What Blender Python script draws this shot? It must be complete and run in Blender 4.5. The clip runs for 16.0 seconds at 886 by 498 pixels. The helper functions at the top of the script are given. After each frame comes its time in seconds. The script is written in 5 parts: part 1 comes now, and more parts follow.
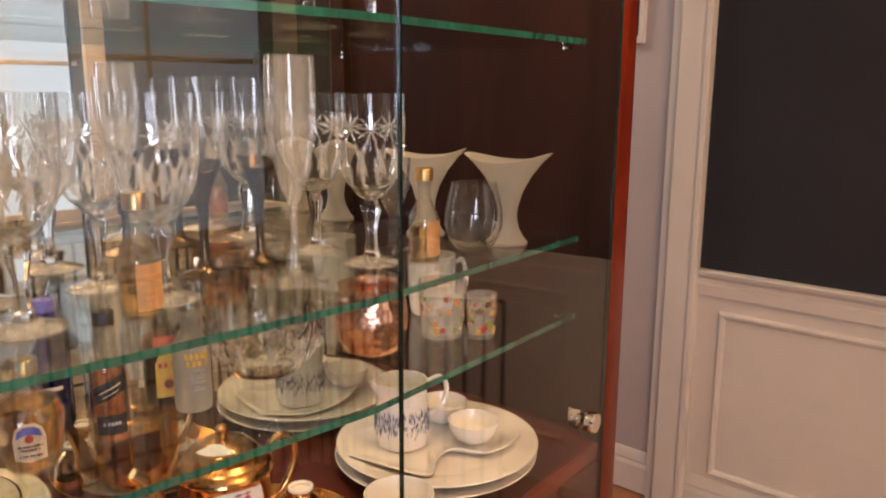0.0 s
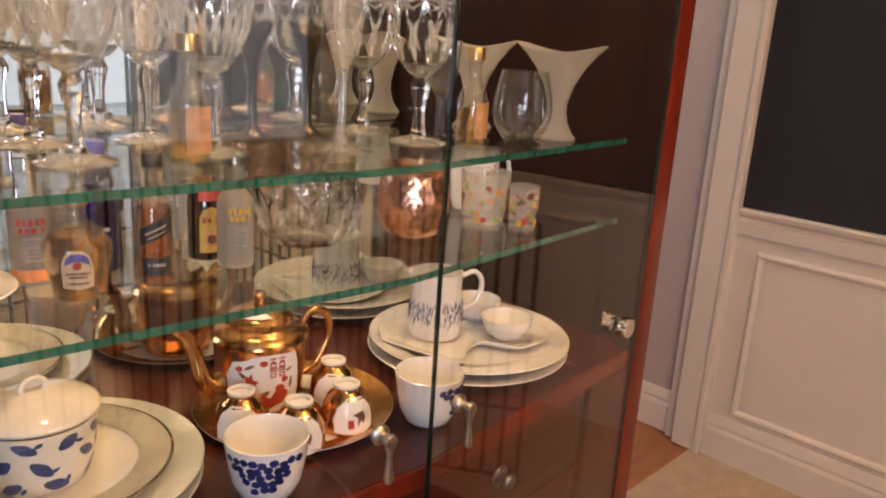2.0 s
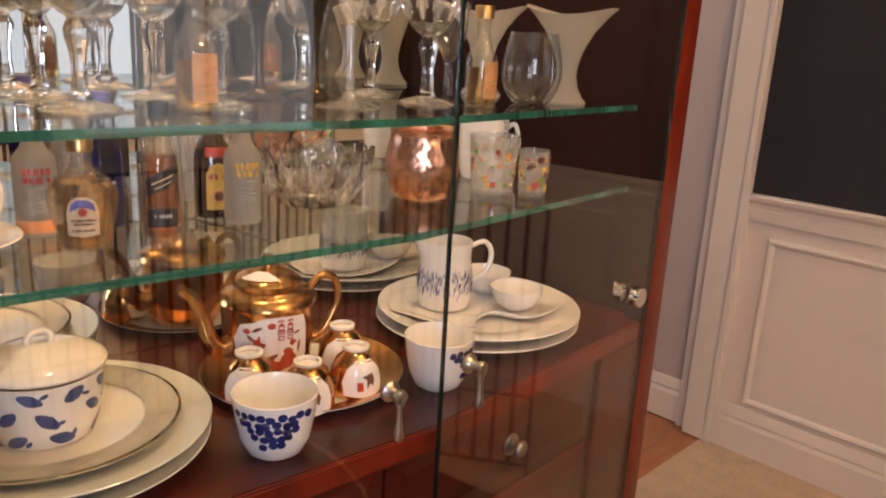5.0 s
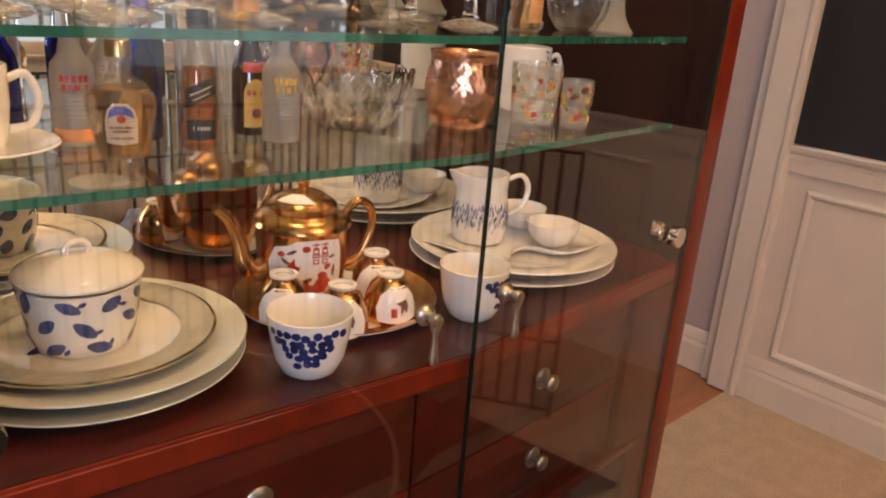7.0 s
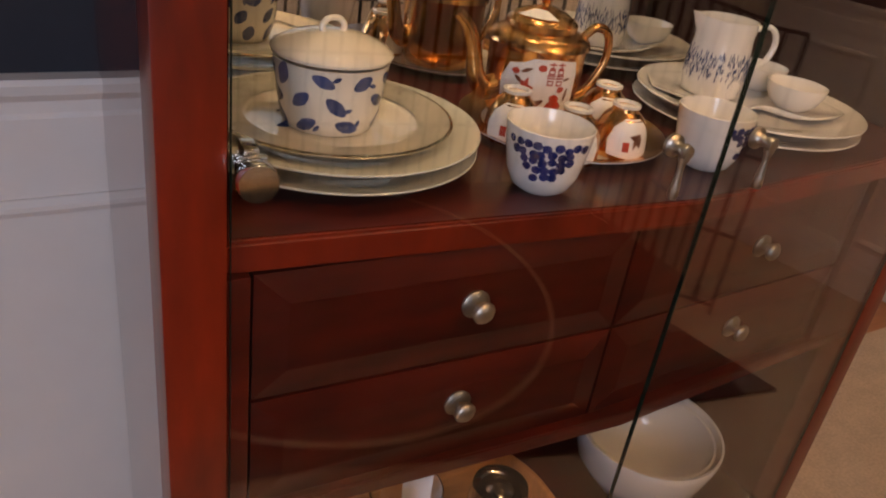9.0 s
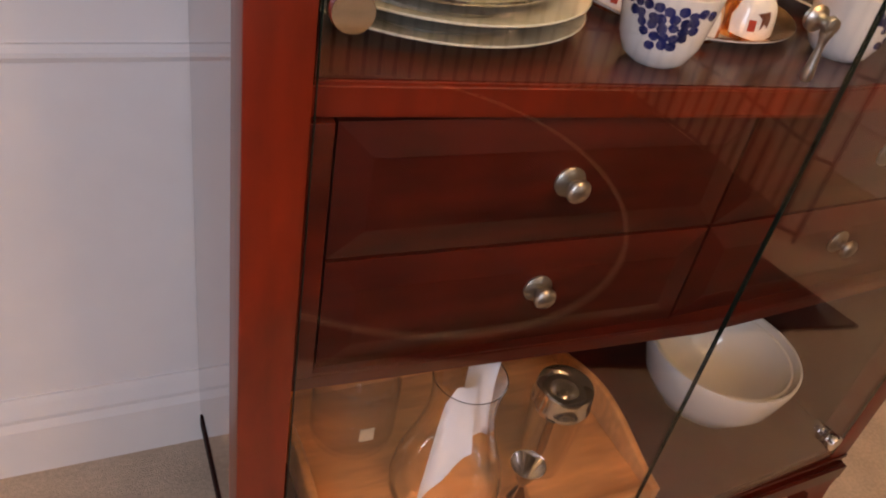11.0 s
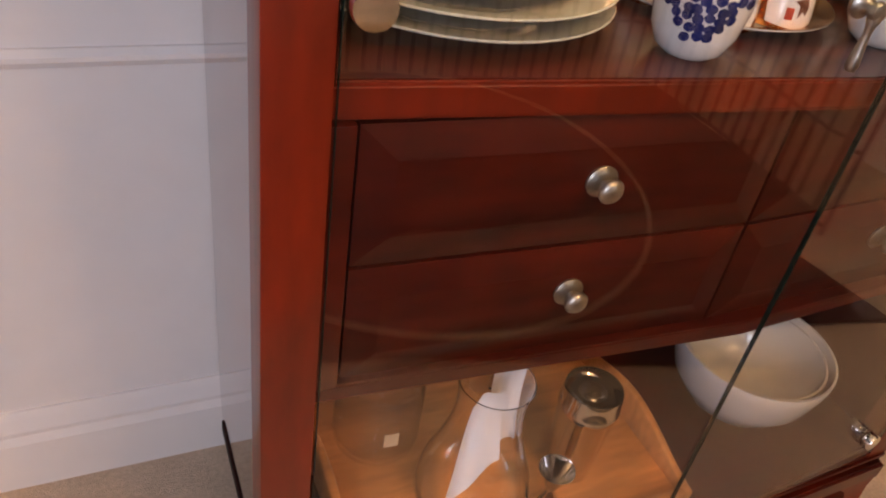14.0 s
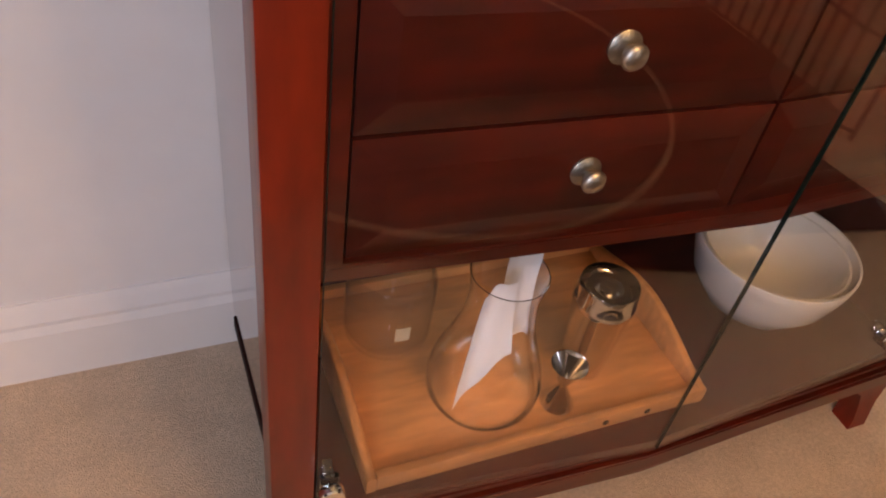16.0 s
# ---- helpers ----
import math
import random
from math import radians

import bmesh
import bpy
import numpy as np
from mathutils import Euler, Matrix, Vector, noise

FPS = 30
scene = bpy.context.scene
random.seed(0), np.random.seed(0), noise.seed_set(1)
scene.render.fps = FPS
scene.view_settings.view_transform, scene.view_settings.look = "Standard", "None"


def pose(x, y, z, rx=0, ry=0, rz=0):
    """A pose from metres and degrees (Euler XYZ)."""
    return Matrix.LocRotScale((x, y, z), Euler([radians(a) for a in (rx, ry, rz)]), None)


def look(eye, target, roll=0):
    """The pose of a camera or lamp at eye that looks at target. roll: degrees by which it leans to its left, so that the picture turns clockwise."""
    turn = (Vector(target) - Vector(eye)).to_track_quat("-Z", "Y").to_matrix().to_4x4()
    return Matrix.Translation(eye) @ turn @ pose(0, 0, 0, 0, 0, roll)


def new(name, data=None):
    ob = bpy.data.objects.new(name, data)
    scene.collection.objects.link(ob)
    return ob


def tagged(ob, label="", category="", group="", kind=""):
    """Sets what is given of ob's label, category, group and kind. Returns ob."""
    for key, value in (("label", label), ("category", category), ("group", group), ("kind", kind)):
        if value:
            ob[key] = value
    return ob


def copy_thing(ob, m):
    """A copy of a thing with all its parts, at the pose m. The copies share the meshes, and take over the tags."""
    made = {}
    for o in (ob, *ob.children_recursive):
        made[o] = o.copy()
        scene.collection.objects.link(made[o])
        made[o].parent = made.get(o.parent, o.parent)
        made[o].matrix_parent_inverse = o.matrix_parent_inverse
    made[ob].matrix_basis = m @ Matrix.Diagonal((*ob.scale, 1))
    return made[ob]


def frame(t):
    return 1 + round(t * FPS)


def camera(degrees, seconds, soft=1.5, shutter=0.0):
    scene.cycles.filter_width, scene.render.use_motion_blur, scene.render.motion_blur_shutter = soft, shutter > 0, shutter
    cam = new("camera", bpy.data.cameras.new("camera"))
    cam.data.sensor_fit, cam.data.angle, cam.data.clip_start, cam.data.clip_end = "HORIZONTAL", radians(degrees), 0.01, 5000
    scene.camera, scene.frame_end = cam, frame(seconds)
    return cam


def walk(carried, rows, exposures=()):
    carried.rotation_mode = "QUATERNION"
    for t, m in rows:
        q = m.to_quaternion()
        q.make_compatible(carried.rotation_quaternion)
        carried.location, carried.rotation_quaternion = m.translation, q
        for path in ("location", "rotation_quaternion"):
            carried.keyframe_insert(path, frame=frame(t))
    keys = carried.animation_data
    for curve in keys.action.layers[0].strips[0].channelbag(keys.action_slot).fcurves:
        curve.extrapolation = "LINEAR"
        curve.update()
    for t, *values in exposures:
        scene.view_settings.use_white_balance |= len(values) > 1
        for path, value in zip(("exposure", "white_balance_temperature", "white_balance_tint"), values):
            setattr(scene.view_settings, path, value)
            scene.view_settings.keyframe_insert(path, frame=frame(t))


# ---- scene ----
cam = camera(59.5, 16.0, soft=2.0)
PATH = [
    (0, (-0.028, -0.574, 1.424), (1.441, 0.724, 1.027), 0.3),
    (0.5, (-0.028, -0.582, 1.388), (1.428, 0.711, 0.933), 0.6),
    (1, (-0.048, -0.582, 1.356), (1.39, 0.709, 0.84), 2.2),
    (1.5, (-0.05, -0.578, 1.342), (1.39, 0.709, 0.823), 3.1),
    (2, (-0.043, -0.573, 1.346), (1.349, 0.76, 0.809), 3.6),
    (2.5, (-0.044, -0.569, 1.332), (1.322, 0.792, 0.802), 3.7),
    (3, (-0.035, -0.567, 1.32), (1.304, 0.814, 0.771), 2.8),
    (3.2, (-0.035, -0.574, 1.317), (1.313, 0.798, 0.77), 2.6),
    (5.3, (-0.045, -0.574, 1.287), (1.342, 0.768, 0.76), 3.3),
    (5.5, (-0.043, -0.566, 1.283), (1.347, 0.764, 0.738), 3.7),
    (6, (-0.044, -0.558, 1.278), (1.349, 0.761, 0.711), 5.1),
    (6.5, (-0.042, -0.56, 1.266), (1.3, 0.795, 0.663), 4.9),
    (7, (-0.048, -0.56, 1.261), (1.266, 0.8, 0.609), 4.5),
    (7.5, (-0.063, -0.553, 1.252), (1.216, 0.836, 0.593), 4.9),
    (8, (-0.079, -0.545, 1.245), (1.157, 0.869, 0.557), 6.4),
    (8.5, (-0.105, -0.529, 1.218), (0.977, 0.958, 0.431), 7.2),
    (9, (-0.116, -0.51, 1.177), (0.862, 0.95, 0.222), 8.8),
    (9.5, (-0.123, -0.498, 1.142), (0.752, 0.952, 0.078), 10.8),
    (10, (-0.121, -0.494, 1.127), (0.698, 0.958, 0.022), 12.0),
    (10.2, (-0.12, -0.491, 1.122), (0.69, 0.951, -0.003), 11.7),
    (12.3, (-0.103, -0.477, 1.103), (0.713, 0.92, -0.073), 10.9),
    (12.5, (-0.099, -0.474, 1.1), (0.731, 0.915, -0.075), 10.2),
    (13, (-0.111, -0.468, 1.106), (0.735, 0.919, -0.06), 11.3),
    (13.5, (-0.11, -0.464, 1.11), (0.69, 0.945, -0.062), 10.3),
    (14, (-0.114, -0.457, 1.103), (0.652, 0.965, -0.077), 9.8),
    (14.5, (-0.116, -0.453, 1.082), (0.609, 0.952, -0.142), 9.2),
    (15, (-0.113, -0.453, 1.069), (0.574, 0.92, -0.213), 9.0),
    (15.5, (-0.108, -0.455, 1.063), (0.574, 0.887, -0.254), 9.3),
    (16, (-0.101, -0.46, 1.055), (0.594, 0.848, -0.29), 10.0),
]
walk(cam, [(t, look(eye, target, roll)) for t, eye, target, roll in PATH],
     exposures=((0, 0.1), (3, 0.1), (7.5, 0), (8.2, -0.12), (8.6, -0.32), (9, -0.45), (9.7, -0.35), (10.2, -0.15), (12.3, 0), (16, 0.1)))

# ---- light ----
world = bpy.data.worlds.new("world")
scene.world = world
world.use_nodes = True
wn = world.node_tree.nodes
sky = wn.new("ShaderNodeTexSky")
sky.sky_type = 'NISHITA'
sky.sun_disc = False
sky.sun_elevation, sky.sun_rotation = radians(35), radians(160)
wn["Background"].inputs[1].default_value = 0.12
world.node_tree.links.new(sky.outputs[0], wn["Background"].inputs[0])
scene.cycles.transparent_max_bounces = 40


def area_lamp(name, eye, target, sx, sy, power, colour):
    d = bpy.data.lights.new(name, 'AREA')
    d.shape, d.size, d.size_y, d.energy, d.color = 'RECTANGLE', sx, sy, power, colour
    o = new(name, d)
    o.matrix_world = look(eye, target)
    return o


def point_lamp(name, place, power, colour, size=0.05):
    d = bpy.data.lights.new(name, 'POINT')
    d.energy, d.color, d.shadow_soft_size = power, colour, size
    o = new(name, d)
    o.location = place
    return o


WARM = (1.0, 0.56, 0.25)
DAY = (0.70, 0.76, 1.0)
area_lamp("side_window_light", (-1.4, -2.31, 1.535), (-1.4, 0.4, 1.535), 1.0, 1.23, 50, DAY)
for ax, ay in ((0.95, -1.45), (0.45, -1.45), (0.7, -1.2), (0.7, -1.7)):
    point_lamp("chandelier_light", (ax, ay, 2.25), 19, WARM, 0.03)
area_lamp("cabinet_light", (0.3, 0.2, 1.93), (0.3, 0.2, 1.0), 0.07, 0.07, 2.8, (1.0, 0.68, 0.40))
area_lamp("cabinet_light", (0.74, 0.2, 1.93), (0.74, 0.2, 1.0), 0.07, 0.07, 2.8, (1.0, 0.68, 0.40))
area_lamp("hall_light", (1.8, 1.6, 2.38), (1.8, 1.6, 0), 0.5, 0.5, 13, (1.0, 0.84, 0.70))


# ---- materials ----
def mat(name, col, rough=0.5, metal=0.0, var=0.15, scale=8.0, bump=0.0, bscale=60.0, coat=0.0, stretch=(1, 1, 1), fine=0.3, trans=0.0, ior=1.45, spec=0.5, coat_rough=0.05):
    m = bpy.data.materials.new(name)
    m.use_nodes = True
    nt = m.node_tree
    b = nt.nodes["Principled BSDF"]
    L = nt.links.new
    tc = nt.nodes.new("ShaderNodeTexCoord")
    mp = nt.nodes.new("ShaderNodeMapping")
    mp.inputs["Scale"].default_value = stretch
    L(tc.outputs["Object"], mp.inputs["Vector"])
    n1 = nt.nodes.new("ShaderNodeTexNoise")
    n1.inputs["Scale"].default_value, n1.inputs["Detail"].default_value = scale, 5
    n2 = nt.nodes.new("ShaderNodeTexNoise")
    n2.inputs["Scale"].default_value, n2.inputs["Detail"].default_value = scale * 9, 4
    for n in (n1, n2):
        L(mp.outputs["Vector"], n.inputs["Vector"])
    mx = nt.nodes.new("ShaderNodeMix")
    mx.inputs[0].default_value = fine
    L(n1.outputs[0], mx.inputs[2])
    L(n2.outputs[0], mx.inputs[3])
    rp = nt.nodes.new("ShaderNodeValToRGB")
    rp.color_ramp.elements[0].position, rp.color_ramp.elements[1].position = 0.38, 0.62
    rp.color_ramp.elements[0].color = (*[c * (1 - var) for c in col], 1)
    rp.color_ramp.elements[1].color = (*[min(1, c * (1 + var)) for c in col], 1)
    L(mx.outputs[0], rp.inputs[0])
    L(rp.outputs[0], b.inputs["Base Color"])
    mr = nt.nodes.new("ShaderNodeMapRange")
    mr.inputs[3].default_value, mr.inputs[4].default_value = max(0, rough * 0.8), min(1, rough * 1.2)
    L(n1.outputs[0], mr.inputs[0])
    L(mr.outputs[0], b.inputs["Roughness"])
    b.inputs["Metallic"].default_value = metal
    b.inputs["Coat Weight"].default_value = coat
    b.inputs["Coat Roughness"].default_value = coat_rough
    b.inputs["Transmission Weight"].default_value = trans
    b.inputs["IOR"].default_value = ior
    b.inputs["Specular IOR Level"].default_value = spec
    if bump:
        n3 = nt.nodes.new("ShaderNodeTexNoise")
        n3.inputs["Scale"].default_value, n3.inputs["Detail"].default_value = bscale, 4
        L(mp.outputs["Vector"], n3.inputs["Vector"])
        bp = nt.nodes.new("ShaderNodeBump")
        bp.inputs["Strength"].default_value, bp.inputs["Distance"].default_value = bump, 0.004
        L(n3.outputs[0], bp.inputs["Height"])
        L(bp.outputs[0], b.inputs["Normal"])
    return m


MAHOGANY = mat("mahogany", (0.15, 0.013, 0.0025), 0.38, var=0.48, scale=5, stretch=(1, 1, 0.25), coat=0.25, bump=0.05, bscale=40, coat_rough=0.08)
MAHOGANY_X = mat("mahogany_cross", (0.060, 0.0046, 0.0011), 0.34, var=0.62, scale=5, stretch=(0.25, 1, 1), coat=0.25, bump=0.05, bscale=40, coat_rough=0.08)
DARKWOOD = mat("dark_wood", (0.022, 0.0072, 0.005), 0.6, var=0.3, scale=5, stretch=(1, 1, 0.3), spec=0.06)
SOUTHPAINT = mat("taupe_paint", (0.10, 0.093, 0.073), 0.85, var=0.06, scale=3, bump=0.1, bscale=300, spec=0.15)
SIDEWOOD = mat("lacquered_wood", (0.10, 0.02, 0.012), 0.12, var=0.2, scale=4, stretch=(1, 1, 0.25), coat=1.0, coat_rough=0.03)
GAP = mat("gap_shadow", (0.012, 0.006, 0.005), 0.8, var=0.2)
NAVY = mat("navy_paint", (0.034, 0.036, 0.044), 0.85, var=0.06, scale=3, bump=0.1, bscale=300, spec=0.15)
TRIM = mat("white_trim_paint", (0.76, 0.71, 0.66), 0.42, var=0.03, scale=2, bump=0.04, bscale=200)
HALLPAINT = mat("hall_paint", (0.50, 0.45, 0.46), 0.55, var=0.03, scale=2, bump=0.06, bscale=250)
CEIL = mat("ceiling_paint", (0.8, 0.77, 0.72), 0.8, var=0.03, scale=2)
CARPET = mat("beige_carpet", (0.60, 0.46, 0.33), 0.95, var=0.13, scale=16, bump=1.0, bscale=420, fine=0.55)
OAK = mat("hall_floor_wood", (0.36, 0.14, 0.05), 0.3, var=0.25, scale=3, stretch=(0.3, 2, 1), coat=0.4)
TRAYWOOD = mat("tray_wood", (0.66, 0.28, 0.09), 0.42, var=0.30, scale=5, stretch=(0.35, 2.2, 1), bump=0.05)
PORCELAIN = mat("white_porcelain", (0.80, 0.77, 0.72), 0.12, var=0.02, scale=4, coat=0.6)
CELADON = mat("pale_plate_glaze", (0.55, 0.55, 0.47), 0.14, var=0.04, scale=6, coat=0.6)
CREAM = mat("cream_porcelain", (0.74, 0.69, 0.58), 0.12, var=0.02, scale=4, coat=0.6)
BLUE = mat("cobalt_paint", (0.015, 0.021, 0.11), 0.2, var=0.45, scale=60, coat=0.5)
SLATE = mat("slate_blue_paint", (0.045, 0.065, 0.17), 0.2, var=0.35, scale=40, coat=0.5)
BLACKPAINT = mat("black_paint", (0.014, 0.012, 0.016), 0.25, var=0.2)
GOLD = mat("gold_lustre", (0.66, 0.34, 0.12), 0.20, 1.0, var=0.12, scale=20)
RED = mat("red_enamel", (0.42, 0.045, 0.02), 0.3, var=0.2, scale=40)
BROWNPAINT = mat("brown_enamel", (0.16, 0.06, 0.03), 0.35, var=0.3, scale=60)
COPPER = mat("hammered_copper", (0.90, 0.47, 0.31), 0.20, 1.0, var=0.10, scale=30, bump=0.55, bscale=75)
STEEL = mat("polished_steel", (0.62, 0.58, 0.52), 0.14, 1.0, var=0.05)
CHROME = mat("chrome", (0.62, 0.59, 0.56), 0.06, 1.0, var=0.03)
BRIGHTCHROME = mat("bright_chrome", (0.88, 0.85, 0.80), 0.10, 1.0, var=0.04)
NICKEL = mat("brushed_nickel", (0.46, 0.41, 0.34), 0.36, 1.0, var=0.10, scale=40)
SILVER = mat("tarnished_silver", (0.11, 0.078, 0.05), 0.24, 1.0, var=0.35, scale=22)
BLACKWIRE = mat("black_wire", (0.012, 0.011, 0.011), 0.4, var=0.2)
CUSHION = mat("black_fabric", (0.012, 0.011, 0.012), 0.95, var=0.3, scale=30, bump=0.4, bscale=300)
PAPER = mat("white_paper", (0.72, 0.66, 0.63), 0.7, var=0.03, scale=6)
LABELS = {
    "orange": mat("orange_label", (0.62, 0.27, 0.10), 0.5, var=0.2, scale=60),
    "tan": mat("tan_label", (0.50, 0.27, 0.11), 0.6, var=0.22, scale=45),
    "cream": mat("cream_label", (0.58, 0.45, 0.29), 0.5, var=0.08, scale=60),
    "yellow": mat("yellow_label", (0.58, 0.36, 0.06), 0.45, var=0.12, scale=60),
    "red": mat("red_label", (0.42, 0.05, 0.035), 0.45, var=0.12, scale=60),
    "blue": mat("blue_label", (0.10, 0.10, 0.32), 0.45, var=0.12, scale=60),
    "black": mat("black_label", (0.02, 0.02, 0.02), 0.45, var=0.12, scale=60),
    "grey": mat("grey_label", (0.45, 0.43, 0.42), 0.5, var=0.12, scale=60),
    "green": mat("green_label", (0.22, 0.34, 0.06), 0.45, var=0.2, scale=60),
}
GOLDCAP = mat("gold_cap", (0.60, 0.40, 0.16), 0.32, 1.0, var=0.1)
REDCAP = LABELS["red"]


def glass(name, col, rough=0.0, ior=1.45, bump=0.0, bscale=80.0):
    m = bpy.data.materials.new(name)
    m.use_nodes = True
    nt = m.node_tree
    b = nt.nodes["Principled BSDF"]
    b.inputs["Base Color"].default_value = (*col, 1)
    b.inputs["Roughness"].default_value = rough
    b.inputs["Transmission Weight"].default_value = 1.0
    b.inputs["IOR"].default_value = ior
    n3 = nt.nodes.new("ShaderNodeTexNoise")
    n3.inputs["Scale"].default_value = bscale
    mr = nt.nodes.new("ShaderNodeMapRange")
    mr.inputs[3].default_value, mr.inputs[4].default_value = rough, rough + 0.03
    nt.links.new(n3.outputs[0], mr.inputs[0])
    nt.links.new(mr.outputs[0], b.inputs["Roughness"])
    if bump:
        bp = nt.nodes.new("ShaderNodeBump")
        bp.inputs["Strength"].default_value, bp.inputs["Distance"].default_value = bump, 0.003
        nt.links.new(n3.outputs[0], bp.inputs["Height"])
        nt.links.new(bp.outputs[0], b.inputs["Normal"])
    return m


def pane_glass(name, tint, mirror):
    """Thin glass: clear straight through, with the gloss of a pane."""
    m = bpy.data.materials.new(name)
    m.use_nodes = True
    nt = m.node_tree
    nt.nodes.remove(nt.nodes["Principled BSDF"])
    out = nt.nodes["Material Output"]
    tr = nt.nodes.new("ShaderNodeBsdfTransparent")
    tr.inputs[0].default_value = (*tint, 1)
    gl = nt.nodes.new("ShaderNodeBsdfGlossy")
    gl.inputs["Roughness"].default_value = 0.0
    lw = nt.nodes.new("ShaderNodeLayerWeight")
    lw.inputs[0].default_value = 0.5
    pw = nt.nodes.new("ShaderNodeMath")
    pw.operation = 'POWER'
    pw.inputs[1].default_value = 5.0
    ma = nt.nodes.new("ShaderNodeMath")
    ma.operation = 'MULTIPLY_ADD'
    ma.inputs[1].default_value, ma.inputs[2].default_value = 1 - mirror, mirror
    nt.links.new(lw.outputs["Facing"], pw.inputs[0])
    nt.links.new(pw.outputs[0], ma.inputs[0])
    mx = nt.nodes.new("ShaderNodeMixShader")
    nt.links.new(ma.outputs[0], mx.inputs[0])
    nt.links.new(tr.outputs[0], mx.inputs[1])
    nt.links.new(gl.outputs[0], mx.inputs[2])
    nt.links.new(mx.outputs[0], out.inputs[0])
    return m


DOORGLASS = pane_glass("door_glass", (0.985, 0.99, 0.985), 0.050)
SHELFGLASS = pane_glass("shelf_glass", (0.95, 0.985, 0.965), 0.043)
DOOREDGE = mat("dark_glass_edge", (0.004, 0.016, 0.011), 0.15, var=0.2, coat=0.6)
EDGEGLASS = mat("green_glass_edge", (0.020, 0.125, 0.082), 0.12, var=0.35, scale=25, stretch=(1, 1, 0.2), coat=1.0)


def thin_glass(name, tint, haze, base, rim, power=3.0):
    """Blown glass seen as a thin skin: clear, glossy towards its rim, with a breath of haze."""
    m = bpy.data.materials.new(name)
    m.use_nodes = True
    nt = m.node_tree
    nt.nodes.remove(nt.nodes["Principled BSDF"])
    tr = nt.nodes.new("ShaderNodeBsdfTransparent")
    tr.inputs[0].default_value = (*tint, 1)
    df = nt.nodes.new("ShaderNodeBsdfDiffuse")
    df.inputs[0].default_value = (0.85, 0.83, 0.78, 1)
    tl = nt.nodes.new("ShaderNodeBsdfTranslucent")
    tl.inputs[0].default_value = (0.85, 0.83, 0.78, 1)
    hz = nt.nodes.new("ShaderNodeMixShader")
    hz.inputs[0].default_value = 0.5
    nt.links.new(df.outputs[0], hz.inputs[1])
    nt.links.new(tl.outputs[0], hz.inputs[2])
    body = nt.nodes.new("ShaderNodeMixShader")
    body.inputs[0].default_value = haze
    nt.links.new(tr.outputs[0], body.inputs[1])
    nt.links.new(hz.outputs[0], body.inputs[2])
    gl = nt.nodes.new("ShaderNodeBsdfGlossy")
    gl.inputs["Roughness"].default_value = 0.03
    lw = nt.nodes.new("ShaderNodeLayerWeight")
    lw.inputs[0].default_value = 0.5
    pw = nt.nodes.new("ShaderNodeMath")
    pw.operation = 'POWER'
    pw.inputs[1].default_value = power
    ma = nt.nodes.new("ShaderNodeMath")
    ma.operation = 'MULTIPLY_ADD'
    ma.inputs[1].default_value, ma.inputs[2].default_value = rim, base
    nt.links.new(lw.outputs["Facing"], pw.inputs[0])
    nt.links.new(pw.outputs[0], ma.inputs[0])
    mx = nt.nodes.new("ShaderNodeMixShader")
    nt.links.new(ma.outputs[0], mx.inputs[0])
    nt.links.new(body.outputs[0], mx.inputs[1])
    nt.links.new(gl.outputs[0], mx.inputs[2])
    nt.links.new(mx.outputs[0], nt.nodes["Material Output"].inputs[0])
    return m


BLOWN = thin_glass("blown_glass", (0.985, 0.985, 0.975), 0.012, 0.045, 0.95, 2.7)
CLEAR = thin_glass("clear_glass", (0.985, 0.985, 0.98), 0.012, 0.05, 0.8, 3.5)
STEMGLASS = thin_glass("stem_glass", (0.96, 0.955, 0.94), 0.16, 0.16, 0.7, 2.0)
HAZY = thin_glass("hazy_blown_glass", (0.95, 0.95, 0.94), 0.18, 0.07, 0.8)
CUTFACE = thin_glass("cut_facets", (0.90, 0.90, 0.89), 0.42, 0.40, 0.5)
FOOTGLASS = thin_glass("foot_glass", (0.96, 0.96, 0.95), 0.34, 0.26, 0.7, 2.0)
BOWLGLASS = thin_glass("bowl_glass", (0.96, 0.96, 0.95), 0.10, 0.14, 0.8, 2.5)
CRYSTAL = glass("crystal", (1, 0.995, 0.985), 0.0, 1.5)
CUTCRYSTAL = glass("cut_crystal", (1, 0.995, 0.985), 0.01, 1.54)
FROSTED = mat("frosted_glass", (0.66, 0.63, 0.56), 0.55, var=0.04, trans=0.72, ior=1.25)
FROSTBOTTLE = mat("frosted_bottle", (0.64, 0.61, 0.56), 0.38, var=0.05, trans=0.85, ior=1.3)
AMBER = glass("whisky", (0.93, 0.62, 0.20), 0.0, 1.36)
MIDAMBER = glass("gold_whisky", (0.86, 0.44, 0.09), 0.0, 1.36)
DARKAMBER = glass("dark_whisky", (0.80, 0.24, 0.04), 0.0, 1.36)
BOTTLEGLASS = thin_glass("bottle_glass", (0.97, 0.96, 0.92), 0.03, 0.06, 0.7)
COBALT = glass("cobalt_glass", (0.04, 0.06, 0.50), 0.02, 1.4)
BROWNGLASS = mat("brown_bottle_glass", (0.022, 0.010, 0.007), 0.06, var=0.2, coat=1.0)
MIRROR = mat("mirror", (0.86, 0.86, 0.84), 0.0, 1.0, var=0.0)


